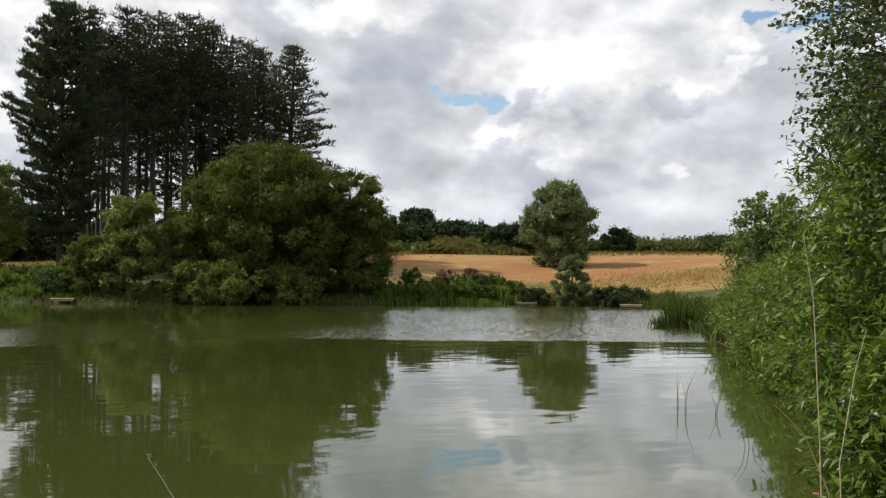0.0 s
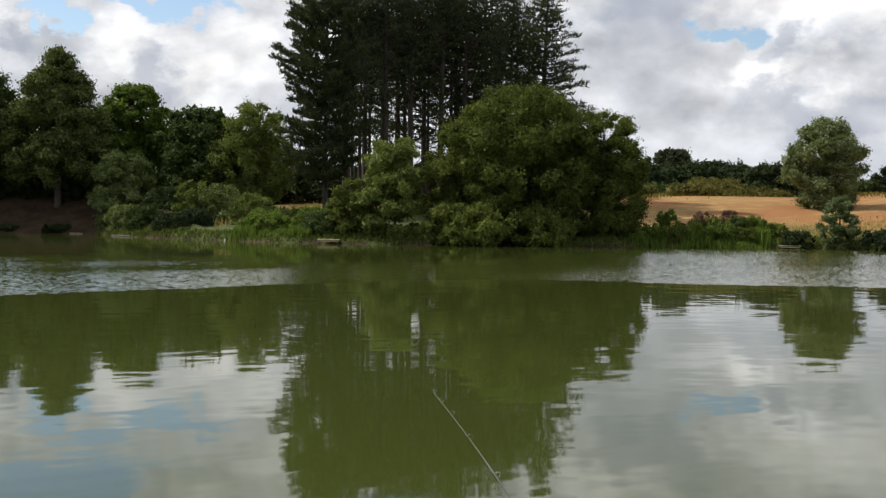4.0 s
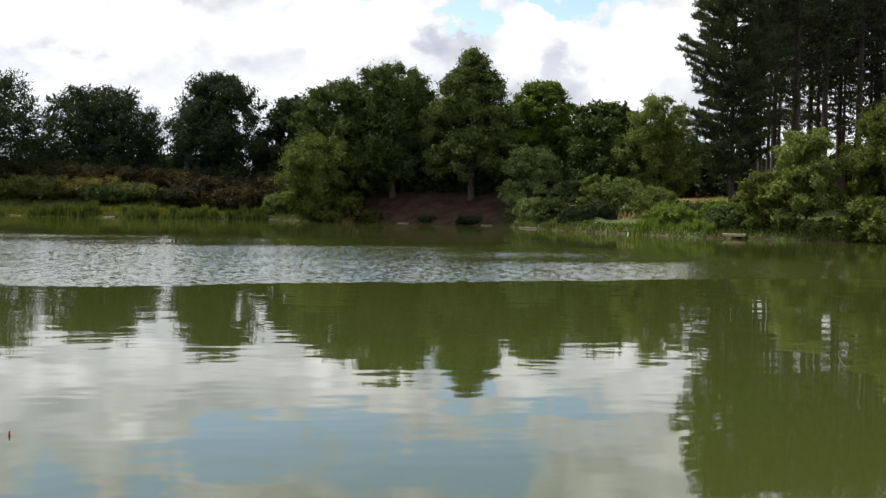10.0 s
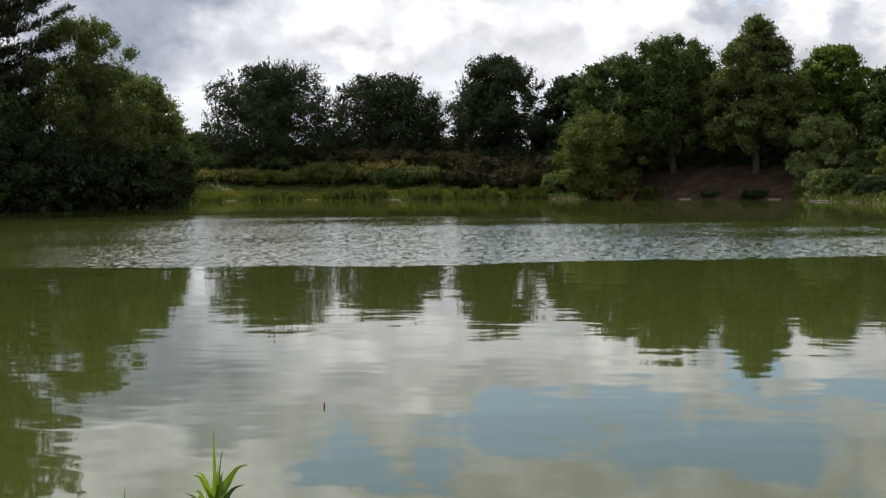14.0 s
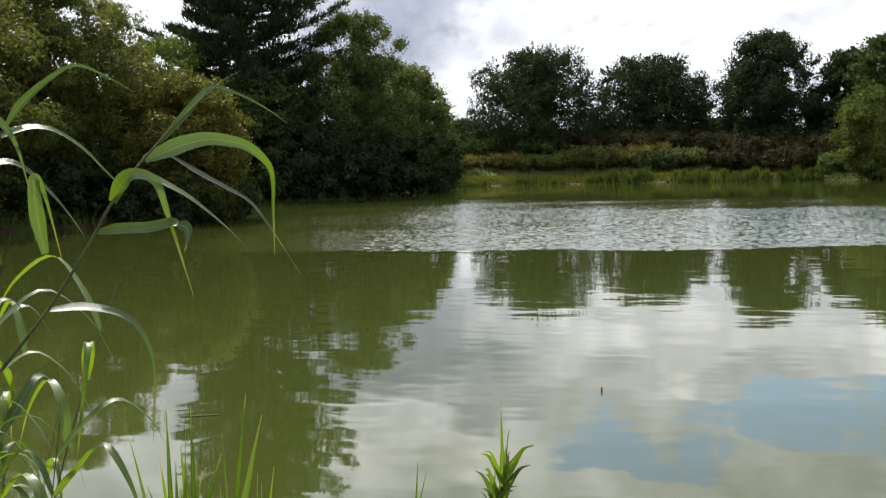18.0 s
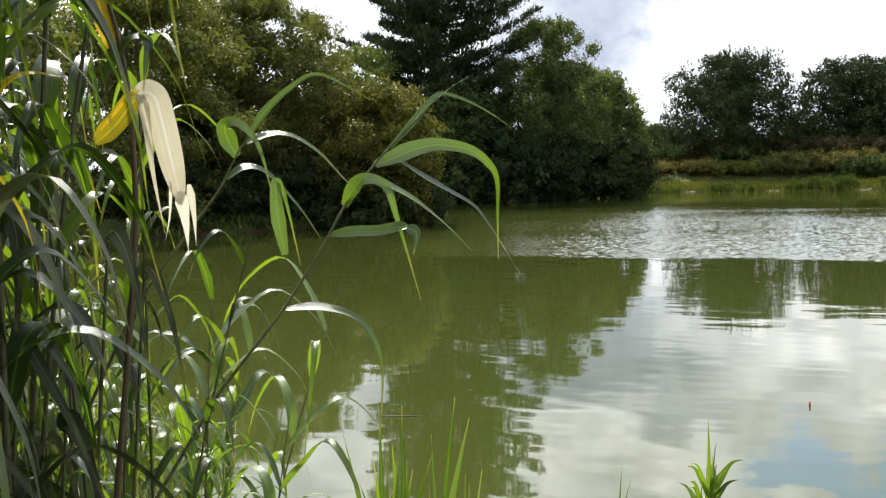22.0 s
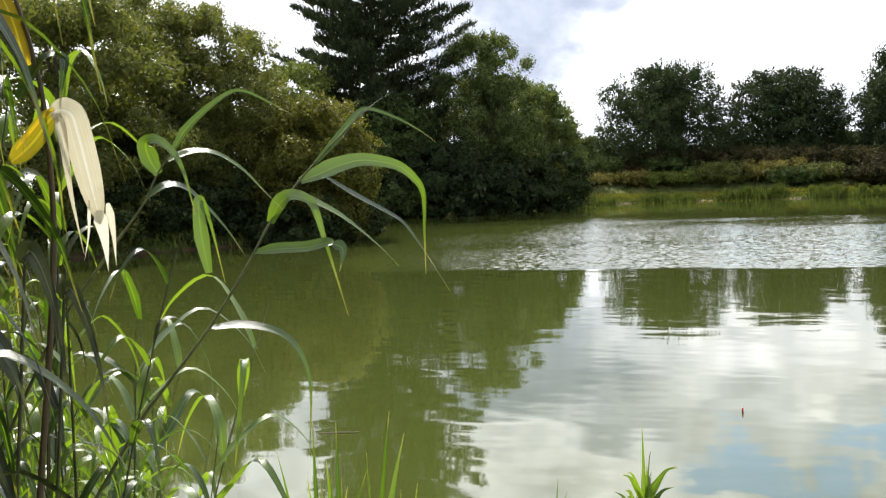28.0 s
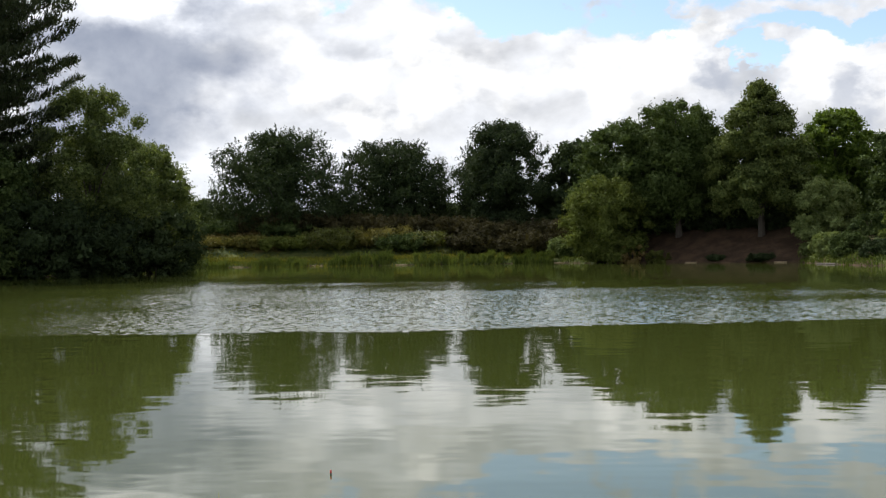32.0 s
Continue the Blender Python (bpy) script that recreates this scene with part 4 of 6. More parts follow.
# trees round the inlet
B("birch_tree", -27.8, 67.0, 7.2, 11.6, 0.0, INLETBIRCH, "tall leafy birch leaning over the pond", 52000, 0.14, 52, "round", 0.16, 90, size=0.16, droop=0.8, spray=0.2, shoots=260)
B("sallow_tree", -26.6, 73.5, 7.6, 8.7, 0.0, INLETBIRCH, "rounded green tree at the water's edge", 26000, 0.19, 34, DOME, 0.14, 91, size=0.17)
# bushes below the inlet trees, the shade down there put into dark leaf colour
B("sallow_bush", -26.8, 65.4, 5.6, 4.2, -0.1, DARK, "dark bush hanging over the water", 12000, 0.19, 26, seed=192, **BUSH)
B("sallow_bush", -24.6, 69.4, 5.4, 4.2, -0.1, DARK, "dark green bush at the water's edge", 9000, 0.19, 22, seed=193, **BUSH)
B("sallow_tree", -28.9, 62.4, 6.0, 4.6, -0.1, DARK, "dark bush hanging over the water", 12000, 0.2, 26, seed=92, **BUSH)
B("sallow_tree", -32.4, 62.0, 7.4, 7.6, -0.1, OAK, "dark dense tree at the back of the inlet", 20000, 0.22, 34, DOME, 0.14, 93, size=0.17)
B("birch_tree", -37.0, 58.5, 6.4, 9.6, 0.4, BIRCH, "tall pale birch behind the sallow", 10000, 0.2, 26, "round", 0.14, 94, spray=0.35, shoots=300)
B("sallow_bush", *polar(-37.4, 38.0), 6.2, 7.8, -0.1, SALLOW, "large olive-green sallow bush over the water", 80000, 0.088, 50, "round", 0.12, 95, category="bush", size=0.14, spray=0.16, shoots=500)
B("sallow_tree", -25.2, 29.6, 6.2, 8.6, 0.0, SALLOW, "tall olive-green sallow on the bank", 50000, 0.10, 44, "round", 0.14, 96, size=0.14, spray=0.2, shoots=500)
B("sallow_bush", *polar(-31.6, 36.0), 4.5, 4.5, -0.1, OLIVE, "rounded sallow bush leaning over the water", 44000, 0.09, 34, "round", 0.08, 97, category="bush", spray=0.16, shoots=260)
B("sallow_tree", -23.4, 24.6, 6.4, 8.2, -0.1, SALLOW, "tall olive-green sallow on the bank", 36000, 0.11, 36, "round", 0.14, 98, size=0.16)
# low bushes added in dark leaf colour to give the sallows a shaded foot
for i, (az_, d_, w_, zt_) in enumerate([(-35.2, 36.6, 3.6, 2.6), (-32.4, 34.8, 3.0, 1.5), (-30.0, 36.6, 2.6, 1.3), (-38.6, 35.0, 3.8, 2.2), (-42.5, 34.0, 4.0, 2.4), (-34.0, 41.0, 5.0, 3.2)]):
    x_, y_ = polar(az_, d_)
    B("sallow_bush", x_, y_, w_, zt_, -0.1, DARK, "low sallow skirt over the water, coloured dark for shade", 9000, 0.11, 22, seed=520 + i, group="shaded bushes under the sallows", shoots=80, **BUSH)
B("sallow_tree", -22.0, 17.0, 6.4, 7.4, -0.1, SALLOW, "tall olive-green sallow on the bank", 24000, 0.15, 34, DOME, 0.14, 99, size=0.16)
B("sallow_tree", -16.0, 9.4, 5.0, 6.0, -0.1, SALLOW, "olive-green sallow on the bank", 20000, 0.14, 30, DOME, 0.12, 100, size=0.16)


# ---- bankside plants ----
def blades_mesh(name, rng, pts, h, width, lean, material):
    """Upright tapering blades at the points (n x 3), of height about h."""
    n = len(pts)
    hh = h * rng.uniform(0.55, 1.25, n)
    a = rng.uniform(0, 2 * math.pi, n)
    out = np.stack([np.cos(a), np.sin(a), np.zeros(n)], 1) * (lean * rng.uniform(0.2, 1.6, n) * hh)[:, None]
    b = rng.uniform(0, 2 * math.pi, n)
    side = np.stack([np.cos(b), np.sin(b), np.zeros(n)], 1) * (width * rng.uniform(0.6, 1.3, n))[:, None] * 0.5
    up = np.array([0, 0, 1.0]) * hh[:, None]
    mid = pts + up * 0.6 + out * 0.35
    tip = pts + up * (1 - lean * 0.25) + out
    V = np.stack([pts - side * 0.7, pts + side * 0.7, mid + side, mid - side, tip], 1).reshape(-1, 3)
    o = np.arange(n)[:, None] * 5
    F = np.concatenate([o + np.array([[0, 1, 2]]), o + np.array([[0, 2, 3]]), o + np.array([[3, 2, 4]])])
    return mesh_of(name, V, F, [material])


def on_ground(rng, n, x0, y0, x1, y1, depth):
    """Points scattered in a strip from (x0, y0) to (x1, y1), depth metres to each side, set on the ground."""
    u, v = rng.uniform(0, 1, n), rng.normal(0, 0.5, n) * depth
    dx, dy = x1 - x0, y1 - y0
    ln = math.hypot(dx, dy)
    x, y = x0 + dx * u - dy / ln * v, y0 + dy * u + dx / ln * v
    return np.stack([x, y, np.maximum(ground_height(x, y), -0.08)], 1)


def reed_clump(x0, y0, x1, y1, depth, n, h, width, material, label, seed, name="reed_clump", group="", lean=0.25):
    rng = np.random.default_rng(seed)
    pts = on_ground(rng, n, x0, y0, x1, y1, depth)
    # tussocks: the blades gather round a few centres and are tallest there
    cs = pts[rng.choice(n, max(5, n // 110))]
    near = np.linalg.norm(pts[:, None, :2] - cs[None, :, :2], axis=2).argmin(1)
    pts[:, :2] += (cs[near, :2] - pts[:, :2]) * rng.uniform(0.1, 0.7, (n, 1))
    pts[:, 2] = np.maximum(ground_height(pts[:, 0], pts[:, 1]), -0.08)
    tall = rng.uniform(0.40, 1.20, len(cs))[near]
    c = pts.mean(0)
    ob = new(name, blades_mesh(name, rng, pts - c, h * tall, width, lean, material))
    ob.location = c
    return tagged(ob, label, "reeds", group)


# tussocks between the fishing places on the far shore
for i, (ax_, bx_, h_) in enumerate([(-32.5, -26.1, 0.65), (-24.3, -19.6, 0.65), (-17.8, -12.4, 0.85), (-10.6, -3.0, 0.75), (-2.4, 0.9, 0.8)]):
    yb_ = [91.0, 92.4, 92.6, 92.0, 91.4][i]
    reed_clump(ax_, yb_ - 0.2, bx_, yb_, 0.8, 3200, h_, 0.05, REEDFAR, "dense green reed tussock on the far shore", 200 + i, group="far shore reeds")
reed_clump(41.4, 45.2, 45.6, 43.9, 1.4, 2600, 0.75, 0.05, FRESH, "tall green reeds and herbs by the field", 210, group="field shore reeds")
reed_clump(37.8, 46.0, 42.0, 45.2, 1.4, 2400, 0.7, 0.05, FRESH, "bright green reeds and herbs by the field", 211, group="field shore reeds")
reed_clump(47.6, 38.5, 48.6, 34.5, 1.2, 1500, 0.55, 0.04, REEDFAR, "short grassy reeds by the water", 212, group="field shore reeds")
reed_clump(20.8, 59.6, 23.6, 54.6, 0.8, 1800, 0.6, 0.05, FRESH, "green reeds beside a fishing platform", 213, group="grove shore reeds")
reed_clump(26.8, 17.6, 28.8, 19.0, 0.6, 1200, 0.65, 0.035, REEDFAR, "dark green strap-leaved reeds on the near bank", 216, group="near bank reeds", lean=0.45)
reed_clump(20.0, 11.8, 26.0, 16.6, 0.5, 2600, 1.0, 0.03, REEDFAR, "green reeds along the near bank", 217, group="near bank reeds", lean=0.4)
reed_clump(28.0, 19.6, 38.0, 26.0, 0.9, 3600, 0.9, 0.04, REEDFAR, "green reeds along the near bank", 218, group="near bank reeds", lean=0.4)

# rough summer grass
def grass_stuff(name, label, n, x0, y0, x1, y1, depth, h, width, material, seed):
    rng = np.random.default_rng(seed)
    pts = on_ground(rng, n, x0, y0, x1, y1, depth)
    tagged(new(name, blades_mesh(name, rng, pts, h, width, 0.35, material)), label, "grass", kind="stuff")


grass_stuff("rough_grass", "rough green and yellow grass on the far slope", 9000, -36, 103.0, -12, 103.4, 2.4, 0.5, 0.09, ROUGH, 230)
grass_stuff("dry_grass", "tall dry golden grass on the far slope", 3500, -31, 103.0, -19, 103.0, 1.6, 0.7, 0.08, STRAW, 231)
grass_stuff("dry_grass", "dry straw-coloured grass in the field", 12000, 44, 50, 70, 38, 5.0, 0.14, 0.05, STRAW, 232)
grass_stuff("dry_grass", "dry straw-coloured grass on the field crest", 5000, 62, 88, 100, 62, 9.0, 0.25, 0.10, ROUGH, 233)
grass_stuff("rough_grass", "green grass along the field shore", 6000, 47, 46, 50, 36, 2.0, 0.18, 0.05, ROUGH, 234)
grass_stuff("dry_grass", "dry grass beyond the waterside bushes", 7000, 26, 74, 34, 62, 5.0, 0.5, 0.08, STRAW, 235)
MEADOW = leaf_mat("meadow_grass", (0.052, 0.062, 0.010), (0.165, 0.160, 0.030), 0.6, 0.25)
grass_stuff("meadow_grass", "short yellow-green grass along the far shore", 14000, -33, 94.5, 1, 95.5, 3.2, 0.2, 0.09, MEADOW, 237)
grass_stuff("bank_grass", "short green grass along the bank", 7000, 9.5, 2.6, 27, 15.4, 1.0, 0.4, 0.03, ROUGH, 236)

# low plants all along the water's edge
rng_m = np.random.default_rng(270)
mp_ = []
for i in range(3, 41):
    (x0_, y0_), (x1_, y1_) = SHORE[i], SHORE[i + 1]
    k_ = int(420 * math.hypot(x1_ - x0_, y1_ - y0_) / 4)
    u_, v_ = rng_m.uniform(0, 1, k_), rng_m.uniform(0.0, 1.3, k_)
    ln_ = math.hypot(x1_ - x0_, y1_ - y0_)
    mp_.append(np.stack([x0_ + (x1_ - x0_) * u_ + (y1_ - y0_) / ln_ * v_, y0_ + (y1_ - y0_) * u_ - (x1_ - x0_) / ln_ * v_], 1))
mp_ = np.concatenate(mp_)
mp_ = mp_[~((mp_[:, 0] > 7.0) & (mp_[:, 0] < 17.6) & (mp_[:, 1] > 78))]
mp_ = np.column_stack([mp_, np.maximum(ground_height(mp_[:, 0], mp_[:, 1]), -0.05)])
tagged(new("margin_plants", blades_mesh("margin_plants", rng_m, mp_, 0.26, 0.06, 0.5, REEDFAR)), "low green plants along the water's edge", "plants", kind="stuff")

# bramble mounds on the far slope, the darkest coloured for shade below the oaks
for i, (x_, y_, w_, zt_, m_) in enumerate([(-31.5, 99.5, 5.0, 2.6, ROUGH), (-27.0, 100.5, 4.6, 2.6, ROUGH), (-23.5, 100.5, 4.6, 2.6, WILLOW), (-19.0, 101, 5.4, 3.3, SALLOW), (-14.5, 101.5, 5.6, 3.3, ROUGH), (-8.0, 102.5, 6.0, 4.2, SHADEBRACKEN), (-24.0, 103.5, 5.6, 4.0, OAK), (-30.0, 104, 5.6, 4.2, OAK),
                                          (-10.0, 100, 4.2, 2.8, SALLOW), (-35.0, 98, 5.0, 3.0, SALLOW), (-4.0, 101, 5.6, 3.6, SHADEBRACKEN), (0.5, 100, 5.4, 3.6, SHADEBRACKEN), (3.0, 96, 5.0, 4.0, SHADEBRACKEN), (2.0, 94.0, 3.0, 2.0, GREYLEAF),
                                          (-13.0, 103.5, 6.0, 4.4, SHADEBRACKEN), (-17.5, 104, 6.0, 4.6, SHADEBRACKEN), (-6.0, 98.6, 5.0, 2.6, SHADEBRACKEN), (-1.5, 98.0, 5.0, 2.6, SHADEBRACKEN), (-26.5, 104.6, 6, 4.8, SHADEBRACKEN), (-12.5, 99.6, 4.5, 2.6, OAK), (-21.5, 105, 6, 4.8, SHADEBRACKEN)]):
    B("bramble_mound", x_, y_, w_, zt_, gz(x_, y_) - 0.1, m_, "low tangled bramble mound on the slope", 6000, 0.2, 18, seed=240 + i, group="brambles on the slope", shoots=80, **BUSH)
for i, (x_, y_, w_, zt_) in enumerate([(8.6, 84.8, 1.6, 0.9), (12.6, 82.8, 1.4, 0.5), (15.4, 80.6, 1.8, 0.6), (6.8, 85.8, 1.8, 1.6)]):
    B("small_bush", x_, y_, w_, zt_, gz(x_, y_) - 0.1, [SALLOW, DARK, DARK, STRAW][i], "small scrubby bush at the foot of the bank", 1500, 0.14, 9, seed=255 + i, group="scrub on the brown bank", shoots=40, **BUSH)
HERBTOP = leaf_mat("faded_herb_tops", (0.10, 0.055, 0.04), (0.22, 0.13, 0.09))
for i, (az_, d_, w_, zt_, m_) in enumerate([(45.4, 64.4, 1.6, 1.7, FRESH), (41.2, 62.5, 1.2, 2.0, FRESH), (43.4, 62.8, 2.0, 1.6, WILLOW), (44.5, 63.6, 1.8, 1.7, OAK), (42.2, 61.8, 1.8, 1.3, WILLOW), (40.4, 60.6, 1.8, 1.2, FRESH), (46.3, 65.0, 1.4, 1.3, WILLOW), (41.6, 60.9, 1.6, 1.0, WILLOW), (42.9, 61.8, 1.5, 1.1, FRESH), (43.9, 62.3, 1.7, 1.3, FRESH), (44.9, 62.8, 1.6, 1.1, WILLOW), (45.7, 63.2, 1.4, 1.0, FRESH), (43.0, 63.6, 1.6, 1.9, HERBTOP), (44.3, 64.6, 1.4, 2.0, HERBTOP), (45.5, 65.2, 1.3, 1.6, HERBTOP)]):
    x_, y_ = polar(az_, d_)
    B("tall_herb", x_, y_, w_, zt_, gz(x_, y_), m_, "tall leafy weeds on the field shore", 1500, 0.13, 9, seed=262 + i, group="weeds on the field shore", shoots=60, limbs_n=0, **BUSH)


# ---- fishing places ----
def box(bm, cx, cy, cz, sx, sy, sz, bevel=0.0):
    q = bmesh.ops.create_cube(bm, size=1.0)["verts"]
    bmesh.ops.scale(bm, vec=(sx, sy, sz), verts=q)
    bmesh.ops.translate(bm, vec=(cx, cy, cz), verts=q)
    if bevel:
        edges = {e for v in q for e in v.link_edges}
        bmesh.ops.bevel(bm, geom=list(edges), offset=bevel, segments=1, affect="EDGES")


def make_mesh(name, material, maker):
    bm = bmesh.new()
    maker(bm)
    me = bpy.data.meshes.new(name)
    bm.to_mesh(me)
    bm.free()
    me.materials.append(material)
    return me


PLANK = make_mesh("plank", WOOD, lambda bm: box(bm, 0, 0, 0, 0.135, 1.2, 0.04, 0.006))
POST = make_mesh("post", BARK, lambda bm: box(bm, 0, 0, -0.45, 0.10, 0.10, 1.0, 0.015))
BEAM = make_mesh("beam", WOOD, lambda bm: box(bm, 0, 0, 0, 1.25, 0.07, 0.07, 0.008))


def fishing_platform(x, y, turn, z=0.28):
    root = new("fishing_platform")
    for i in range(9):
        part_mesh("plank", PLANK, root).matrix_basis = pose(-0.6 + i * 0.15, 0, 0.02, 0, 0, 0.4 * math.sin(i * 5.0))
    for sx in (-0.55, 0.55):
        for sy in (-0.5, 0.5):
            part_mesh("post", POST, root).matrix_basis = pose(sx, sy, -0.06)
    for sy in (-0.56, 0.56):
        part_mesh("beam", BEAM, root).matrix_basis = pose(0, sy, -0.065)
    root.matrix_world = pose(x, y, z, 0, 0, turn) @ Matrix.Scale(0.85 if z > 0.1 else 0.66, 4)
    return tagged(root, "small wooden fishing platform on short posts", "platform", "fishing platforms")


for x_, y_, t_, z_ in [(23.7, 53.0, -24, 0.20), (45.5, 42.2, -47, 0.14), (46.9, 36.1, -55, 0.14), (-11.5, 91.2, 0, 0.05), (-18.7, 92.4, 5, 0.05), (-25.2, 91.2, 10, 0.05),
                       (1.4, 90.4, -2, 0.05), (10.8, 82.8, -8, 0.05), (16.4, 79.0, -12, 0.05)]:
    fishing_platform(x_, y_, t_, z_)

WHITEPAINT = plain_mat("white_paint", (0.62, 0.60, 0.55), (0.80, 0.79, 0.75), 0.6, 9.0, 0.2)
RUST = plain_mat("rusty_red", (0.22, 0.06, 0.03), (0.36, 0.12, 0.07), 0.8, 9.0, 0.3)
for x_, y_, m_, lab_ in [(20.3, 59.3, WHITEPAINT, "short white marker post in the shallows"), (20.55, 58.6, RUST, "short rusty post in the shallows"), (20.1, 60.2, RUST, "short rusty post in the shallows")]:
    bm = bmesh.new()
    bmesh.ops.create_cone(bm, segments=10, radius1=0.06, radius2=0.05, depth=1.0, cap_ends=True)
    ob = part("marker_post", bm, m_)
    ob.location = (x_, y_, -0.40)
    tagged(ob, lab_, "post")
V_, F_ = tubes([[(17.2, 72.0, 0.02, 0.06), (18.4, 68.4, 0.03, 0.07), (19.6, 64.6, 0.03, 0.06), (20.2, 61.0, 0.02, 0.05)]], 8)
tagged(part_mesh("floating_log", smooth(mesh_of("floating_log", V_, F_, [BARK]))), "thin pale log lying along the waterline", "log")


# ---- parked cars glimpsed under the trees ----
def car_paint(name, c):
    m = plain_mat(name, c, tuple(v * 1.1 for v in c), 0.3, 3.0, 0.0)
    return m


CARGLASS = plain_mat("car_glass", (0.01, 0.012, 0.015), (0.02, 0.022, 0.025), 0.08, 2.0, 0.0)
TYRE = plain_mat("tyre_rubber", (0.015, 0.015, 0.015), (0.03, 0.03, 0.03), 0.9, 20.0, 0.3)
RIM = plain_mat("wheel_rim", (0.35, 0.35, 0.36), (0.5, 0.5, 0.5), 0.35, 9.0, 0.0, metal=0.8)


def parked_car(x, y, turn, paint, label):
    root = new("parked_car")

    def body(bm):
        prof = [(-2.05, 0.3), (-2.1, 0.72), (-1.9, 0.92), (-1.1, 0.98), (-0.55, 1.42), (0.95, 1.46), (1.65, 1.0), (2.0, 0.9), (2.08, 0.35)]
        a = [bm.verts.new((p[0], -0.82, p[1])) for p in prof]
        b = [bm.verts.new((p[0], 0.82, p[1])) for p in prof]
        bm.faces.new(a[::-1])
        bm.faces.new(b)
        for i in range(len(prof)):
            j = (i + 1) % len(prof)
            bm.faces.new((a[i], a[j], b[j], b[i]))
        bmesh.ops.recalc_face_normals(bm, faces=bm.faces[:])
        bmesh.ops.bevel(bm, geom=bm.edges[:], offset=0.06, segments=2, affect="EDGES")

    part_mesh("body", make_mesh("body", paint, body), root)
    side = make_mesh("side_window", CARGLASS, lambda bm: box(bm, 0, 0, 0, 1.5, 0.02, 0.34, 0.0))
    for sy in (-0.825, 0.825):
        part_mesh("side_window", side, root).matrix_basis = pose(0.25, sy, 1.2)
    end = make_mesh("windscreen", CARGLASS, lambda bm: box(bm, 0, 0, 0, 0.02, 1.3, 0.46, 0.0))
    part_mesh("windscreen", end, root).matrix_basis = pose(-0.85, 0, 1.22, 0, 50, 0)
    part_mesh("rear_window", end, root).matrix_basis = pose(1.34, 0, 1.25, 0, -52, 0)
    wheel = make_mesh("wheel", TYRE, lambda bm: bmesh.ops.create_cone(bm, segments=20, radius1=0.32, radius2=0.32, depth=0.2, cap_ends=True))
    rim = make_mesh("rim", RIM, lambda bm: bmesh.ops.create_cone(bm, segments=16, radius1=0.2, radius2=0.18, depth=0.02, cap_ends=True))
    for wx in (-1.3, 1.3):
        for wy in (-0.78, 0.78):
            wob = part_mesh("wheel", wheel, root)
            wob.matrix_basis = pose(wx, wy, 0.32, 90, 0, 0)
            part_mesh("rim", rim, wob).matrix_basis = pose(0, 0, 0.11 if wy < 0 else -0.11)
    root.matrix_world = pose(x, y, gz(x, y) + 0.02, 0, 0, turn)
    return tagged(root, label, "car", "cars parked under the trees")


parked_car(17.4, 93.2, 20, car_paint("white_car_paint", (0.7, 0.7, 0.7)), "white car parked in the shade of trees")
parked_car(11.2, 94.6, 70, car_paint("blue_car_paint", (0.10, 0.16, 0.36)), "blue car parked in the shade of trees")
parked_car(19.4, 91.0, 60, car_paint("red_car_paint", (0.42, 0.05, 0.04)), "red car parked in the shade of trees")


# ---- reeds at the near bank ----
def reed_mat(name, dark, light, gloss, glow, tint=(1.9, 1.9, 0.55), spec=0.45, coat=0.0):
    m = bpy.data.materials.new(name)
    m.use_nodes = True
    N = Nodes(m.node_tree)
    info = N.n("ShaderNodeObjectInfo")
    uv = N.n("ShaderNodeUVMap").outputs[0]
    vein = N.noise(N.scaled(uv, 3.2, 0.12, 1.0), 5.0, 4.0, 0.65)
    blotch = N.noise(N.n("ShaderNodeTexCoord").outputs["Object"], 14.0, 5.0, 0.65)
    f = N.math("ADD", N.math("MULTIPLY", vein, 0.75), N.math("MULTIPLY", blotch, 0.30))
    f = N.math("ADD", f, N.math("MULTIPLY", N.math("SUBTRACT", info.outputs["Random"], 0.5), 0.8))
    col = N.mix(N.step(f, 0.25, 0.75), rgb(*dark), rgb(*light))
    ax = N.n("ShaderNodeSeparateXYZ")
    N.put(ax.inputs[0], uv)
    # a pale midrib and a drying tip
    rib = N.step(N.math("ABSOLUTE", N.math("SUBTRACT", ax.outputs[0], 0.5)), 0.07, 0.02)
    col = N.mix(N.math("MULTIPLY", rib, 0.45), col, rgb(*[min(0.8, 1.7 * q + 0.02) for q in light]))
    dry = N.step(N.math("ADD", ax.outputs[1], N.math("MULTIPLY", N.math("SUBTRACT", blotch, 0.5), 0.5)), 0.80, 1.02)
    col = N.mix(N.math("MULTIPLY", dry, 0.55), col, rgb(0.30, 0.25, 0.11))
    p = N.n("ShaderNodeBsdfPrincipled")
    N.put(p.inputs["Base Color"], col)
    p.inputs["Roughness"].default_value = gloss
    p.inputs["Specular IOR Level"].default_value = spec
    p.inputs["Coat Weight"].default_value = coat
    p.inputs["Coat Roughness"].default_value = 0.30
    bp = N.n("ShaderNodeBump")
    bp.inputs["Strength"].default_value = 0.7
    bp.inputs["Distance"].default_value = 0.002
    N.put(bp.inputs["Height"], vein)
    N.put(p.inputs["Normal"], bp.outputs[0])
    tr = N.n("ShaderNodeBsdfTranslucent")
    N.put(tr.inputs[0], N.mix(1.0, col, rgb(*tint), "MULTIPLY"))
    ms = N.n("ShaderNodeMixShader")
    ms.inputs[0].default_value = glow
    N.put(ms.inputs[1], p.outputs[0])
    N.put(ms.inputs[2], tr.outputs[0])
    out = N.n("ShaderNodeOutputMaterial")
    N.put(out.inputs[0], ms.outputs[0])
    return m


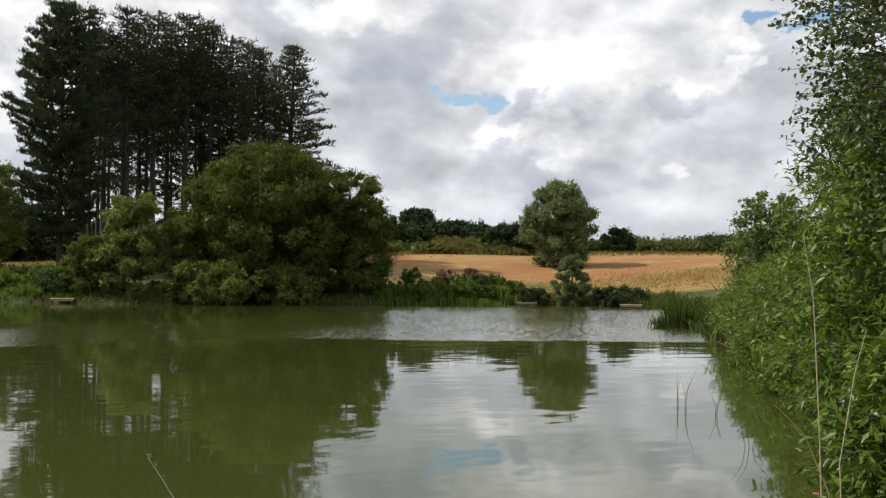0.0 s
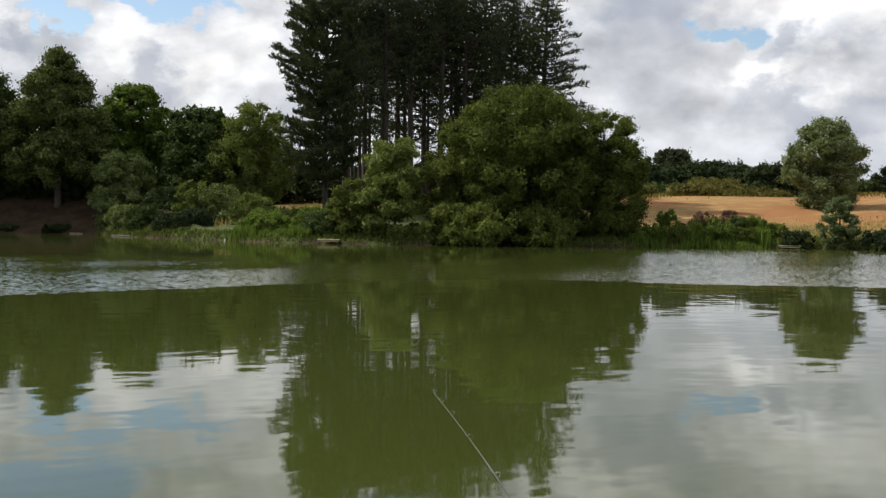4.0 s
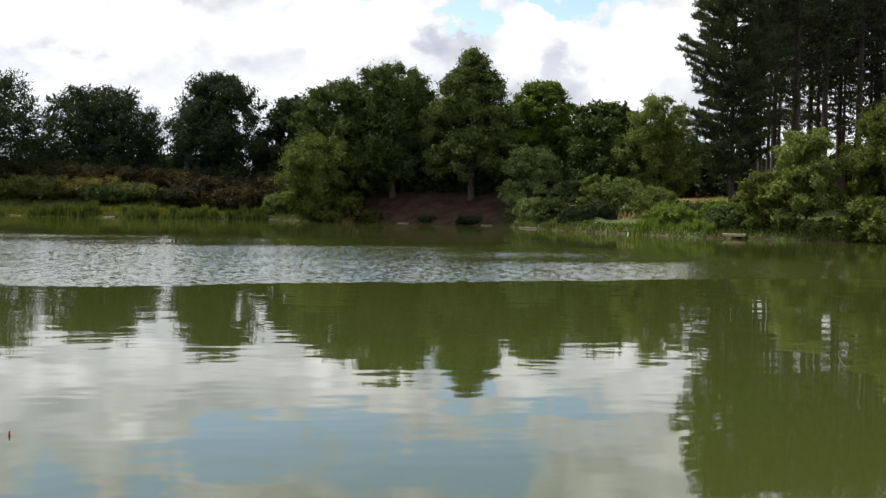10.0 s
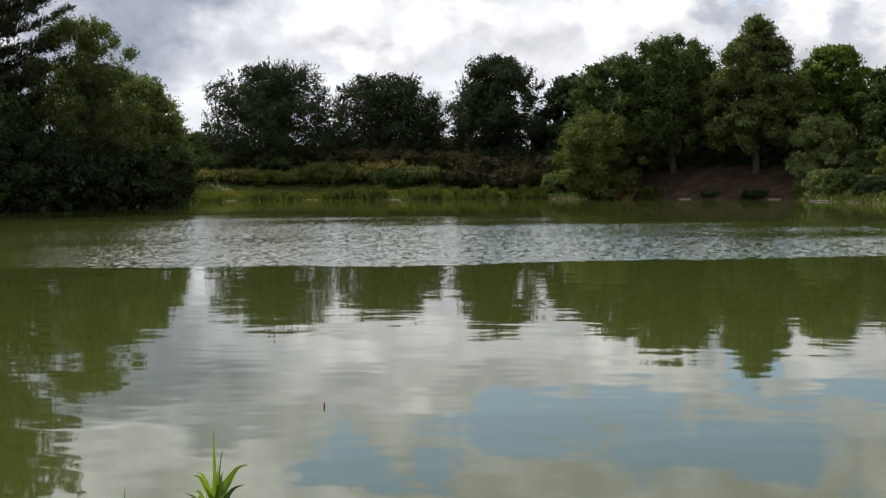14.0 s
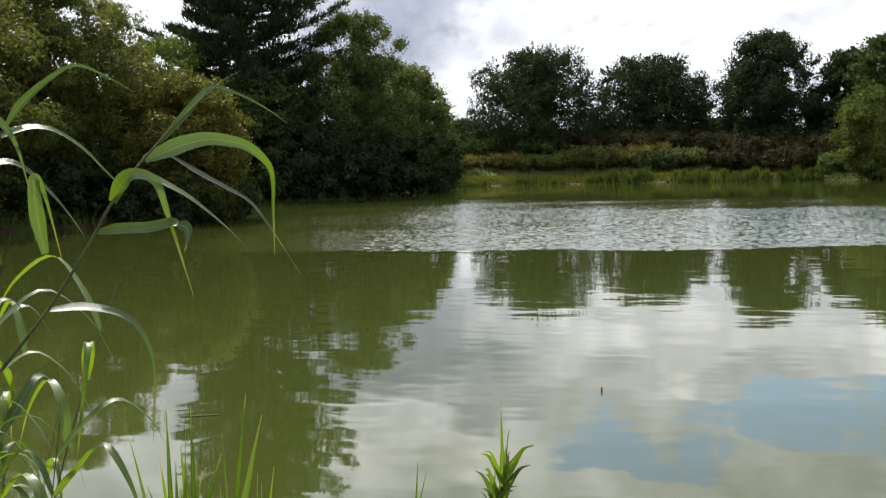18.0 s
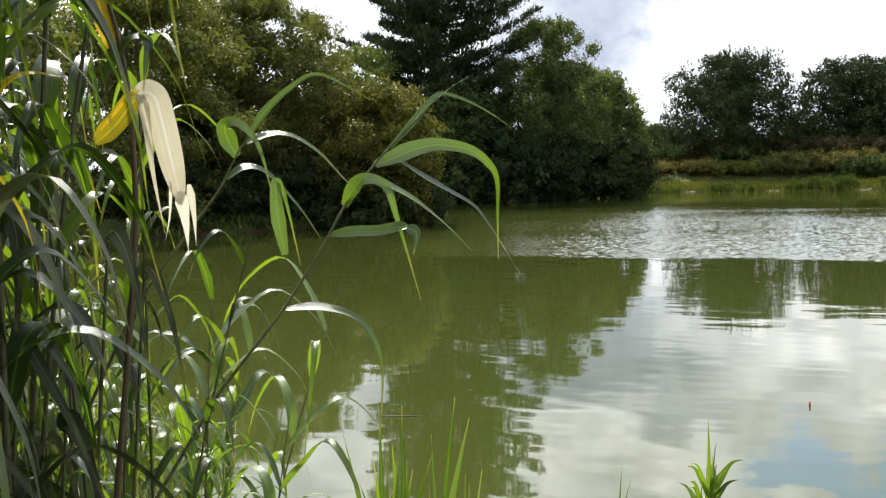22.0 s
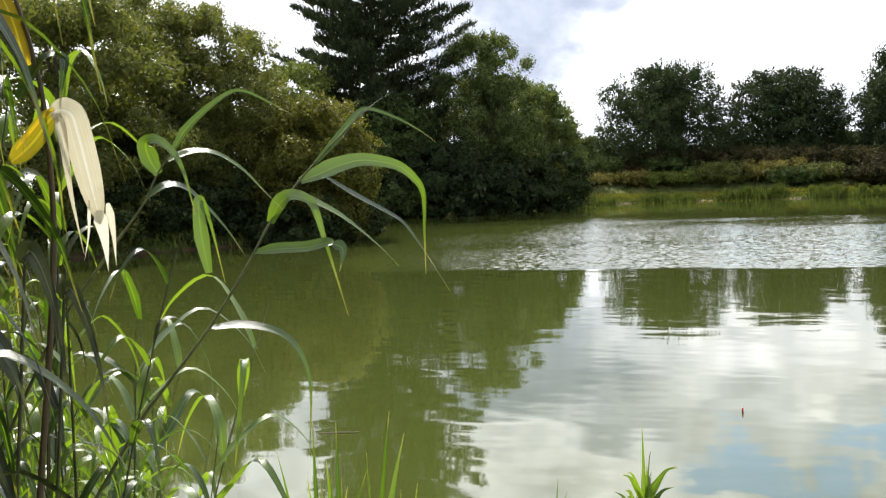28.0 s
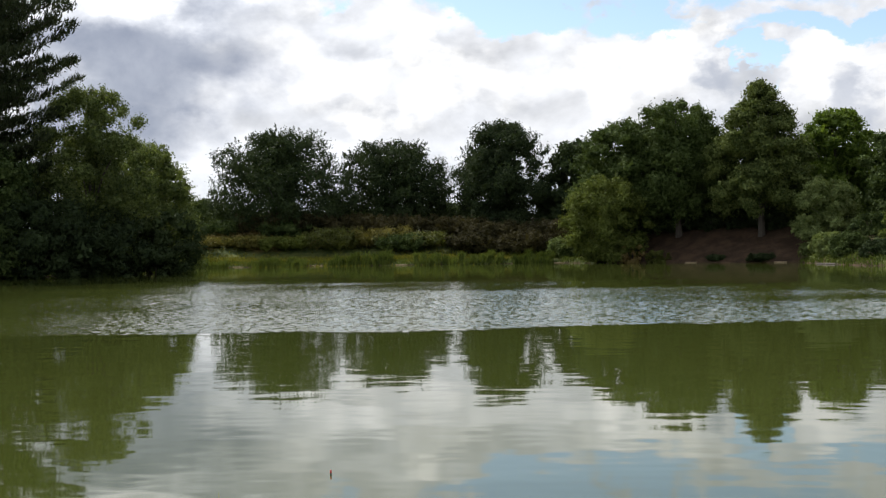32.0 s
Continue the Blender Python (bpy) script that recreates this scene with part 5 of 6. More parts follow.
REED = reed_mat("reed_leaf", (0.017, 0.036, 0.008), (0.086, 0.138, 0.019), 0.34, 0.46, spec=0.8, coat=0.35)
GREYREED = reed_mat("limp_grey_reed_leaf", (0.020, 0.029, 0.012), (0.095, 0.108, 0.055), 0.45, 0.2, (1.2, 1.2, 0.7))
ORANGELEAF = reed_mat("orange_reed_leaf", (0.050, 0.095, 0.012), (0.26, 0.20, 0.02), 0.45, 0.4)
HEROLEAF = reed_mat("sunlit_reed_leaf", (0.018, 0.040, 0.007), (0.078, 0.134, 0.016), 0.36, 0.36, spec=0.8, coat=0.4)
YOUNGLEAF = reed_mat("young_reed_leaf", (0.032, 0.066, 0.010), (0.108, 0.170, 0.023), 0.38, 0.40, spec=0.6, coat=0.3)
REEDSTEM = plain_mat("reed_stem", (0.030, 0.034, 0.012), (0.085, 0.085, 0.032), 0.5, 20.0, 0.2, (6, 6, 0.5))
YOUNGSTEM = plain_mat("young_reed_stem", (0.050, 0.058, 0.018), (0.12, 0.125, 0.040), 0.5, 20.0, 0.2, (6, 6, 0.5))
BROWNSTEM = plain_mat("old_reed_stem", (0.038, 0.028, 0.012), (0.110, 0.072, 0.030), 0.6, 20.0, 0.2, (6, 6, 0.5))
DEADLEAF = reed_mat("dead_reed_leaf", (0.60, 0.54, 0.40), (0.80, 0.77, 0.66), 0.5, 0.45, (1.0, 1.0, 0.9))
YELLOWLEAF = reed_mat("yellowing_reed_leaf", (0.32, 0.22, 0.02), (0.50, 0.38, 0.05), 0.45, 0.5)
TANLEAF = reed_mat("tan_reed_sheath", (0.34, 0.20, 0.11), (0.55, 0.36, 0.22), 0.6, 0.3)


def curve_points(ctrl, n):
    """n points on a smooth curve through the control points."""
    c = np.array(ctrl, float)
    c = np.vstack([2 * c[0] - c[1], c, 2 * c[-1] - c[-2]])
    u = np.linspace(0, len(c) - 3 - 1e-6, n)
    i = u.astype(int)
    f = (u - i)[:, None]
    p0, p1, p2, p3 = c[i], c[i + 1], c[i + 2], c[i + 3]
    return 0.5 * (2 * p1 + (p2 - p0) * f + (2 * p0 - 5 * p1 + 4 * p2 - p3) * f * f + (3 * p1 - p0 - 3 * p2 + p3) * f ** 3)


def leaf_strip(name, ctrl, width, material, facing=(0, 0, 1), fold=0.25, twist=0.0, n=16, blunt=False):
    """A long grass leaf along the curve: pointed, creased along the middle, with a UV along its length."""
    p = curve_points(ctrl, n)
    t = np.gradient(p, axis=0)
    t /= np.linalg.norm(t, axis=1)[:, None] + 1e-9
    up = np.array(facing, float)
    s = np.cross(t, up)
    bad = np.linalg.norm(s, axis=1) < 0.15
    s[bad] += np.cross(t[bad], np.array([0.3, 1.0, 0.1]))
    for i in range(1, n):
        if (s[i] * s[i - 1]).sum() < 0:
            s[i] *= -1
    for _ in range(2):
        s[1:-1] = s[:-2] + 2 * s[1:-1] + s[2:]
    s /= np.linalg.norm(s, axis=1)[:, None] + 1e-9
    q = np.cross(s, t)
    a = np.linspace(0, twist, n)[:, None]
    s, q = s * np.cos(a) + q * np.sin(a), q * np.cos(a) - s * np.sin(a)
    u = np.linspace(0, 1, n)
    prof = np.minimum(1, 0.35 + u * 3.6) * ((1 - u ** 8) ** 0.8 if blunt else (1 - u) ** 1.15) * (1.0 if blunt else 1.3) + 0.03
    w = (width * 0.5 * prof)[:, None]
    L, R = p - s * w + q * w * fold, p + s * w + q * w * fold
    V = np.stack([L, p, R], 1).reshape(-1, 3)
    F = []
    for i in range(n - 1):
        o = 3 * i
        F += [(o, o + 1, o + 4, o + 3), (o + 1, o + 2, o + 5, o + 4)]
    me = smooth(mesh_of(name, V, F, [material]))
    lay = me.uv_layers.new(name="UVMap")
    vu = np.tile([0.0, 0.5, 1.0], n)
    vv = np.repeat(u, 3)
    idx = np.zeros(len(me.loops), np.int32)
    me.loops.foreach_get("vertex_index", idx)
    lay.data.foreach_set("uv", np.stack([vu[idx], vv[idx]], 1).astype(np.float32).ravel())
    return me


def reed_variant(seed, height, leaves, lean, leaf_len, leaf_w, stem_mat=None, odd=None, first=0.16, green=None):
    """A reed with a jointed stem and arching leaves, standing at the origin."""
    rng = np.random.default_rng(seed)
    root = new("reed")
    a = rng.uniform(0, 6.28)
    stem = [(math.cos(a) * lean * u * u, math.sin(a) * lean * u * u, height * u, 0.0025 * height * (1 - 0.6 * u)) for u in np.linspace(0, 1, 12)]
    V, F = tubes([stem], 7)
    part_mesh("stem", smooth(mesh_of("stem", V, F, [stem_mat or (REEDSTEM if green is None else YOUNGSTEM)])), root)
    side = rng.uniform(0, 6.28)
    for i in range(leaves):
        u = first + (0.98 - first) * (i + rng.uniform(0, 0.6)) / leaves
        b = np.array([math.cos(a) * lean * u * u, math.sin(a) * lean * u * u, height * u])
        side += math.pi + rng.normal(0, 0.6)
        d = np.array([math.cos(side), math.sin(side), 0])
        ln = leaf_len * rng.uniform(0.65, 1.2)
        e = rng.uniform(0.7, 1.15)
        sag = rng.uniform(0.3, 1.0) * (1.25 - u * 0.5)
        lift = np.array([0, 0, ln])
        pts = [b, b + d * ln * 0.14 * math.cos(e) * 1.6 + lift * 0.30 * math.sin(e), b + d * ln * (0.30 + 0.12 * (1 - sag)) + lift * (0.46 - 0.22 * sag),
               b + d * ln * (0.50 + 0.20 * (1 - sag)) + lift * (0.40 - 0.55 * sag), b + d * ln * (0.56 + 0.32 * (1 - sag)) + lift * (0.30 - 0.95 * sag)]
        mat = odd if odd is not None and i == 5 else GREYREED if green is None and (i < 3 or i % 9 == 5) else (green or REED)
        part_mesh("leaf", leaf_strip("leaf", pts, leaf_w * rng.uniform(0.75, 1.25), mat, twist=rng.normal(0, 0.5)), root)
    return tagged(root, "tall green reed with arching blade leaves", "reed", "reed bed on the near bank")


# the dense reed bed beside the camera
KINDS = [reed_variant(301, 2.5, 17, 0.25, 0.34, 0.036), reed_variant(302, 2.7, 18, 0.15, 0.38, 0.042), reed_variant(303, 2.3, 16, 0.30, 0.32, 0.034),
         reed_variant(304, 2.6, 14, 0.10, 0.34, 0.036, BROWNSTEM), reed_variant(305, 2.2, 14, 0.25, 0.32, 0.034, BROWNSTEM, YELLOWLEAF), reed_variant(306, 2.6, 18, 0.2, 0.36, 0.044)]
rng_ = np.random.default_rng(310)
first_use = set()


def place_reed(k, x, y, z, turn, tilt=0.0, scale=1.0):
    m = pose(x, y, z, tilt, 0, turn) @ Matrix.Diagonal((scale, scale, scale, 1))
    if k not in first_use:
        first_use.add(k)
        KINDS[k].matrix_world = m
        return KINDS[k]
    ob = copy_thing(KINDS[k], pose(x, y, z, tilt, 0, turn))
    ob.matrix_basis = m
    return ob


spots = []
for az_ in np.arange(-66.0, -43.2, 1.0):
    for d_ in (1.35, 1.5, 1.65, 1.85, 2.05, 2.3, 2.6, 2.9):
        if az_ > -50.0 and d_ < 2.0 or az_ > -55 and d_ < 1.6 or rng_.uniform() < 0.12:
            continue
        spots.append((az_ + rng_.uniform(-0.6, 0.6), d_ + rng_.uniform(-0.16, 0.16)))
# unseen reeds further left, added to block skylight from that side
for az_ in np.arange(-120.0, -66.0, 3.2):
    for d_ in (1.3, 1.9):
        spots.append((az_ + rng_.uniform(-1.5, 1.5), d_ + rng_.uniform(-0.2, 0.2)))
for i, (az_, d_) in enumerate(spots):
    x_, y_ = polar(az_, d_)
    place_reed(int(rng_.integers(0, 6)), x_ - 0.15, y_ - 0.05, max(gz(x_ - 0.15, y_ - 0.05), -0.1), rng_.uniform(0, 360), rng_.uniform(-4, 4), rng_.uniform(0.85, 1.1) * (0.60 if az_ > -49.5 else 1.0))
for az_, d_ in [(-64, 1.15), (-68, 1.1)]:
    x_, y_ = polar(az_, d_)
    place_reed(1, x_ - 0.15, y_ - 0.05, gz(x_ - 0.15, y_ - 0.05), 200 + az_ * 7, 2, 1.0)

# low fresh reeds in the shallows
YOUNG = [reed_variant(321, 1.0, 9, 0.12, 0.28, 0.026, first=0.1, green=YOUNGLEAF), reed_variant(322, 0.85, 8, 0.2, 0.26, 0.024, first=0.1, green=YOUNGLEAF), reed_variant(323, 1.15, 9, 0.18, 0.30, 0.026, first=0.15, green=YOUNGLEAF)]
for yo in YOUNG:
    tagged(yo, "short fresh green reed in the shallows", "reed", "young reeds in the shallows")
young_spots = [(rng_.uniform(-44.5, -38.5), rng_.uniform(2.5, 3.5)) for _ in range(34)]
for i, (az_, d_) in enumerate(young_spots):
    x_, y_ = polar(az_, d_)
    m_ = pose(x_ - 0.18, y_ - 0.06, -0.1, rng_.uniform(-8, 8), rng_.uniform(-8, 8), rng_.uniform(0, 360)) @ Matrix.Diagonal((1, 1, 1, 1)) @ Matrix.Scale(rng_.uniform(0.75, 1.15), 4)
    if i < 3:
        YOUNG[i].matrix_world = m_
    else:
        ob = copy_thing(YOUNG[i % 3], m_)
        ob.matrix_basis = m_


# the long reed that leans out over the water: u to the right and v up, in metres, in an upright plane across the view
LEAN_AZ = -36.6
lean_o = Vector((-1.451, 1.653, 1.158))
lean_u = Vector((math.cos(radians(LEAN_AZ)), -math.sin(radians(LEAN_AZ)), 0))
lean_w = Vector((math.sin(radians(LEAN_AZ)), math.cos(radians(LEAN_AZ)), 0))
SKYWARD = tuple(lean_w * -0.5 + Vector((0, 0, 0.85)))      # upper faces that tilt to the open water
TILTED = tuple(lean_w * -0.8 + Vector((0, 0, 0.6)))
OUTWARD = tuple(lean_w * -1.0 + Vector((0, 0, 0.35)))


def on_plane(u, v, w=0.0):
    """A point of that plane, w metres behind it."""
    return np.array(lean_o + lean_u * u + Vector((0, 0, v)) + lean_w * w)


def upright(ctrl):
    """The same points with the reed leaning a little less."""
    return [(u - 0.01 - 0.14 * max(v, 0.0), v) for u, v in ctrl]


def plane_leaf(root, width, facing, ctrl, material=None, w=0.0, bow=0.03, blunt=False, label="", n=24, fold=0.3, twist=0.0):
    """A leaf along a few points of the plane, bowing out of it towards its tip."""
    k = len(ctrl) - 1
    pts = [on_plane(q[0], q[1], w + bow * i / k) for i, q in enumerate(ctrl)]
    part_mesh("leaf", leaf_strip("leaf", pts, width, material or HEROLEAF, facing=facing, n=n, blunt=blunt, fold=fold, twist=twist), root, label)


def bent_stem(root, ctrl, radius, material, w=0.0, taper=0.7, label=""):
    pts = curve_points([on_plane(*q, w) for q in ctrl], 30)
    V, F = tubes([[(*p, radius * (1 - taper * i / 29)) for i, p in enumerate(pts)]], 8)
    part_mesh("stem", smooth(mesh_of("stem", V, F, [material])), root, label)


def leaning_reed():
    root = new("leaning_reed")
    bent_stem(root, upright([(-0.56, -1.1), (-0.40, -0.66), (-0.125, -0.197), (-0.065, -0.112), (0.031, 0.006), (0.125, 0.123), (0.179, 0.199), (0.247, 0.275), (0.344, 0.361), (0.382, 0.394)]), 0.0043, YOUNGSTEM)
    bent_stem(root, upright([(0.344, 0.361), (0.411, 0.414), (0.458, 0.441)]), 0.0011, REEDSTEM, 0.01, 0.5, "thin dry tip")
    plane_leaf(root, 0.015, OUTWARD, upright([(0.281, 0.305), (0.336, 0.355), (0.376, 0.394), (0.405, 0.410), (0.456, 0.394), (0.502, 0.368), (0.536, 0.342)]), bow=0.05, n=30)
    plane_leaf(root, 0.034, TILTED, upright([(0.250, 0.274), (0.289, 0.288), (0.334, 0.304), (0.379, 0.311), (0.436, 0.301), (0.469, 0.277), (0.485, 0.242), (0.475, 0.167), (0.464, 0.086)]), bow=0.03, n=40, twist=-0.7)
    plane_leaf(root, 0.019, SKYWARD, upright([(0.300, 0.280), (0.343, 0.248), (0.387, 0.221), (0.432, 0.191), (0.459, 0.150), (0.479, 0.112), (0.512, 0.043)]), bow=0.05, n=30)
    plane_leaf(root, 0.030, TILTED, upright([(0.180, 0.199), (0.199, 0.229), (0.222, 0.247), (0.249, 0.243), (0.264, 0.225), (0.271, 0.174), (0.278, 0.120), (0.290, 0.020)]), bow=-0.04, n=40)
    plane_leaf(root, 0.023, SKYWARD, upright([(0.235, 0.250), (0.265, 0.236), (0.308, 0.209), (0.340, 0.180), (0.373, 0.145), (0.400, 0.109)]), bow=-0.05, n=30, twist=0.5)
    plane_leaf(root, 0.024, TILTED, upright([(0.140, 0.144), (0.185, 0.149), (0.234, 0.150), (0.273, 0.157), (0.286, 0.155)]), bow=-0.05, n=20, blunt=True)
    plane_leaf(root, 0.022, OUTWARD, upright([(0.284, 0.156), (0.299, 0.148), (0.296, 0.130), (0.285, 0.105)]), w=-0.05, bow=-0.02, n=16)
    plane_leaf(root, 0.024, SKYWARD, upright([(0.031, 0.006), (0.095, 0.009), (0.159, -0.008), (0.195, -0.047), (0.211, -0.112), (0.203, -0.240)]), bow=-0.05, n=36)
    tagged(root, "long reed leaning over water with drooping leaves", "reed")


def second_reed():
    """A reed nearer the bed, with the same slant."""
    root = new("leaning_reed")
    w = -0.15
    bent_stem(root, upright([(-0.56, -1.1), (-0.43, -0.45), (-0.250, -0.02), (-0.122, 0.144), (-0.040, 0.236), (-0.003, 0.292), (0.031, 0.334)]), 0.0038, YOUNGSTEM, w)
    plane_leaf(root, 0.014, OUTWARD, upright([(0.031, 0.334), (0.060, 0.369), (0.109, 0.409), (0.159, 0.434), (0.208, 0.414), (0.247, 0.390)]), w=w, n=30)
    plane_leaf(root, 0.021, SKYWARD, upright([(0.019, 0.314), (0.041, 0.323), (0.072, 0.330), (0.106, 0.323), (0.143, 0.295), (0.171, 0.259), (0.200, 0.222)]), w=w, n=30)
    plane_leaf(root, 0.031, TILTED, upright([(-0.001, 0.292), (-0.011, 0.317), (-0.012, 0.344), (0.007, 0.349), (0.029, 0.329), (0.042, 0.292), (0.048, 0.220)]), w=w, bow=-0.03, n=40)
    plane_leaf(root, 0.021, SKYWARD, upright([(-0.026, 0.253), (0.008, 0.272), (0.038, 0.267), (0.063, 0.241), (0.095, 0.194), (0.120, 0.143)]), w=w, n=30)
    plane_leaf(root, 0.024, OUTWARD, upright([(0.052, 0.120), (0.051, 0.186), (0.056, 0.240), (0.063, 0.242), (0.070, 0.205), (0.076, 0.100)]), w=w - 0.02, n=40)
    tagged(root, "upright reed with narrow arching leaves", "reed")


def withered_reed():
    """A brown stem that carries one broken, bleached leaf."""
    root = new("withered_reed")
    bent_stem(root, [(-0.34, -1.1), (-0.27, -0.4), (-0.215, 0.1), (-0.208, 0.30), (-0.224, 0.474), (-0.30, 0.75)], 0.006, BROWNSTEM, -0.3, 0.5, "dry brown stem")
    plane_leaf(root, 0.034, OUTWARD, [(-0.262, 0.312), (-0.232, 0.338), (-0.205, 0.372), (-0.192, 0.386)], ORANGELEAF, -0.32, 0.0, True, "orange and green leaf base", 14)
    plane_leaf(root, 0.007, OUTWARD, [(-0.250, 0.330), (-0.222, 0.362), (-0.202, 0.384), (-0.190, 0.390)], YELLOWLEAF, -0.345, 0.0, True, "orange leaf edge", 12)
    plane_leaf(root, 0.040, OUTWARD, [(-0.200, 0.384), (-0.184, 0.389), (-0.168, 0.380), (-0.160, 0.352), (-0.151, 0.310), (-0.142, 0.265), (-0.132, 0.215)], DEADLEAF, -0.33, -0.03, True, "bleached white torn leaf blade", 44, 0.12)
    plane_leaf(root, 0.020, OUTWARD, [(-0.134, 0.235), (-0.127, 0.190), (-0.124, 0.142)], DEADLEAF, -0.361, 0.0, False, "bleached torn leaf tip", 12)
    plane_leaf(root, 0.012, OUTWARD, [(-0.120, 0.245), (-0.114, 0.200), (-0.112, 0.150)], DEADLEAF, -0.361, 0.0, False, "bleached torn leaf tip", 12)
    plane_leaf(root, 0.016, OUTWARD, [(-0.188, 0.384), (-0.181, 0.340), (-0.173, 0.260), (-0.158, 0.170)], DEADLEAF, -0.34, -0.02, False, "bleached white torn leaf strand", 20, 0.4)
    plane_leaf(root, 0.005, OUTWARD, [(-0.147, 0.25), (-0.150, 0.20), (-0.158, 0.160)], DEADLEAF, -0.36, 0.0, False, "frayed leaf fibre", 10)
    plane_leaf(root, 0.034, SKYWARD, [(-0.249, 0.409), (-0.224, 0.446), (-0.202, 0.472), (-0.178, 0.468), (-0.181, 0.432), (-0.186, 0.394)], None, -0.3, -0.03)
    plane_leaf(root, 0.030, OUTWARD, [(-0.235, 0.46), (-0.255, 0.54), (-0.29, 0.62), (-0.31, 0.70)], YELLOWLEAF, -0.3, 0.0, False, "yellow upright leaf", 14)
    plane_leaf(root, 0.032, SKYWARD, [(-0.44, 0.31), (-0.39, 0.39), (-0.35, 0.415), (-0.30, 0.41)], YELLOWLEAF, -0.36, 0.0, False, "yellow arching leaf", 14)
    tagged(root, "withered reed with a bleached hanging leaf", "reed")


def hanging_leaf(u, v, drop, lean, width, w, material=None):
    """A spent reed: a thin stem with a big leaf that hangs limp from its top."""
    root = new("drooping_reed")
    bent_stem(root, [(u - 0.12, -1.1), (u - 0.05, v - 0.5), (u - 0.01, v - 0.02)], 0.004, REEDSTEM, w, 0.4)
    plane_leaf(root, width, OUTWARD, [(u - 0.01, v - 0.02), (u, v), (u + 0.018, v - 0.03), (u + 0.03 + lean * 0.4, v - drop * 0.45), (u + 0.03 + lean, v - drop)], material, w, -0.05, fold=0.4)
    plane_leaf(root, width * 0.8, SKYWARD, [(u - 0.03, v - 0.2), (u - 0.07, v - 0.12), (u - 0.13, v - 0.14), (u - 0.18, v - 0.22)], material, w, 0.05)
    tagged(root, "reed with a limp grey-green hanging leaf", "reed", "drooping reeds at the bed's edge")


def broken_stalk(u, v0, v1, tilt):
    root = new("broken_reed_stalk")
    pts = curve_points([on_plane(u - 0.02, -1.1, -0.5), on_plane(u, v0, -0.5), on_plane(u + tilt, v1, -0.5)], 14)
    V, F = tubes([[(*p, 0.0075) for p in pts]], 8)
    part_mesh("stem", smooth(mesh_of("stem", V, F, [BROWNSTEM])), root)
    part_mesh("sheath", leaf_strip("sheath", [pts[9], pts[11], pts[13] + np.array([0.004, 0, 0.02]), pts[13] + np.array([0.02, 0.01, -0.05])], 0.026, TANLEAF, n=12, blunt=True), root, "peeling tan leaf sheath")
    tagged(root, "broken brown reed stalk with peeling sheath", "reed", "broken stalks in the reed bed")


leaning_reed()
second_reed()
withered_reed()
broken_stalk(-0.44, -0.28, -0.10, 0.03)
broken_stalk(-0.60, -0.15, 0.10, 0.03)
broken_stalk(-0.52, -0.32, -0.18, -0.02)
for u_, v_, drop_, lean_, wd_, w_ in [(-0.235, 0.178, 0.24, 0.02, 0.034, -0.35), (-0.20, 0.11, 0.26, 0.03, 0.026, -0.2), (-0.34, 0.04, 0.30, 0.10, 0.030, -0.5), (-0.40, -0.02, 0.30, 0.16, 0.026, -0.6),
                                      (-0.30, -0.10, 0.22, 0.02, 0.034, -0.4), (-0.36, 0.22, 0.25, -0.02, 0.036, -0.5), (-0.46, 0.10, 0.3, 0.06, 0.036, -0.6), (-0.50, 0.30, 0.32, -0.05, 0.040, -0.65), (-0.42, -0.22, 0.25, 0.02, 0.030, -0.5)]:
    hanging_leaf(u_, v_, drop_, lean_, wd_, w_, GREYREED)


# sprigs of young reed that stand in the water before the camera
def sprig(az, dist, ztop, blades, spread, seed, wide=0.017, fan=False, label="small sprig of bright green reed blades in water"):
    rng = np.random.default_rng(seed)
    x, y = polar(az, dist)
    x, y = x - 0.12, y - 0.04
    root = new("reed_sprig")
    root.location = (x, y, -0.15)
    for i in range(blades):
        a = rng.uniform(0, 6.28)
        d = np.array([math.cos(a), math.sin(a), 0])
        b = d * rng.uniform(0, spread * 0.5)
        h = (ztop + 0.15) * (1.0 if i == 0 else rng.uniform(0.6, 0.97))
        l = rng.uniform(0.02, 0.35) * h * (0.3 if i == 0 else 0.8)
        if fan and i:
            # side blades that spring from the shoot and spread like a fan
            b = np.array([0, 0, h * rng.uniform(0.42, 0.72)])
            h, l = h * rng.uniform(0.25, 0.42), h * rng.uniform(0.14, 0.34)
        pts = [b, b + np.array([0, 0, h * 0.45]) + d * l * (0.35 if fan else 0.15), b + np.array([0, 0, h * 0.8]) + d * l * 0.65, b + np.array([0, 0, h * (0.9 if fan and i else 1)]) + d * l]
        part_mesh("blade", leaf_strip("blade", pts, wide * rng.uniform(0.8, 1.3), YOUNGLEAF, facing=(d[1], -d[0], 0.2) if i % 2 else (0.3, -1.0, 0.2), n=12), root)
    tagged(root, label, "reed", "reed sprigs in the water")


sprig(-15.3, 4.45, 0.46, 9, 0.03, 331, 0.026, True)
sprig(-15.6, 4.45, 0.30, 9, 0.06, 332, 0.030, True)
sprig(-15.9, 4.40, 0.22, 6, 0.08, 340, 0.022, True)
sprig(-20.0, 4.45, 0.26, 2, 0.02, 333, 0.010)
sprig(-32.0, 3.4, 0.72, 14, 0.12, 334, 0.030)
sprig(-31.2, 3.45, 0.70, 10, 0.10, 335, 0.028)
sprig(-29.4, 3.6, 0.72, 4, 0.04, 336, 0.034)
sprig(-28.4, 3.5, 0.50, 4, 0.20, 337)
sprig(-34.0, 3.3, 0.45, 5, 0.14, 338)

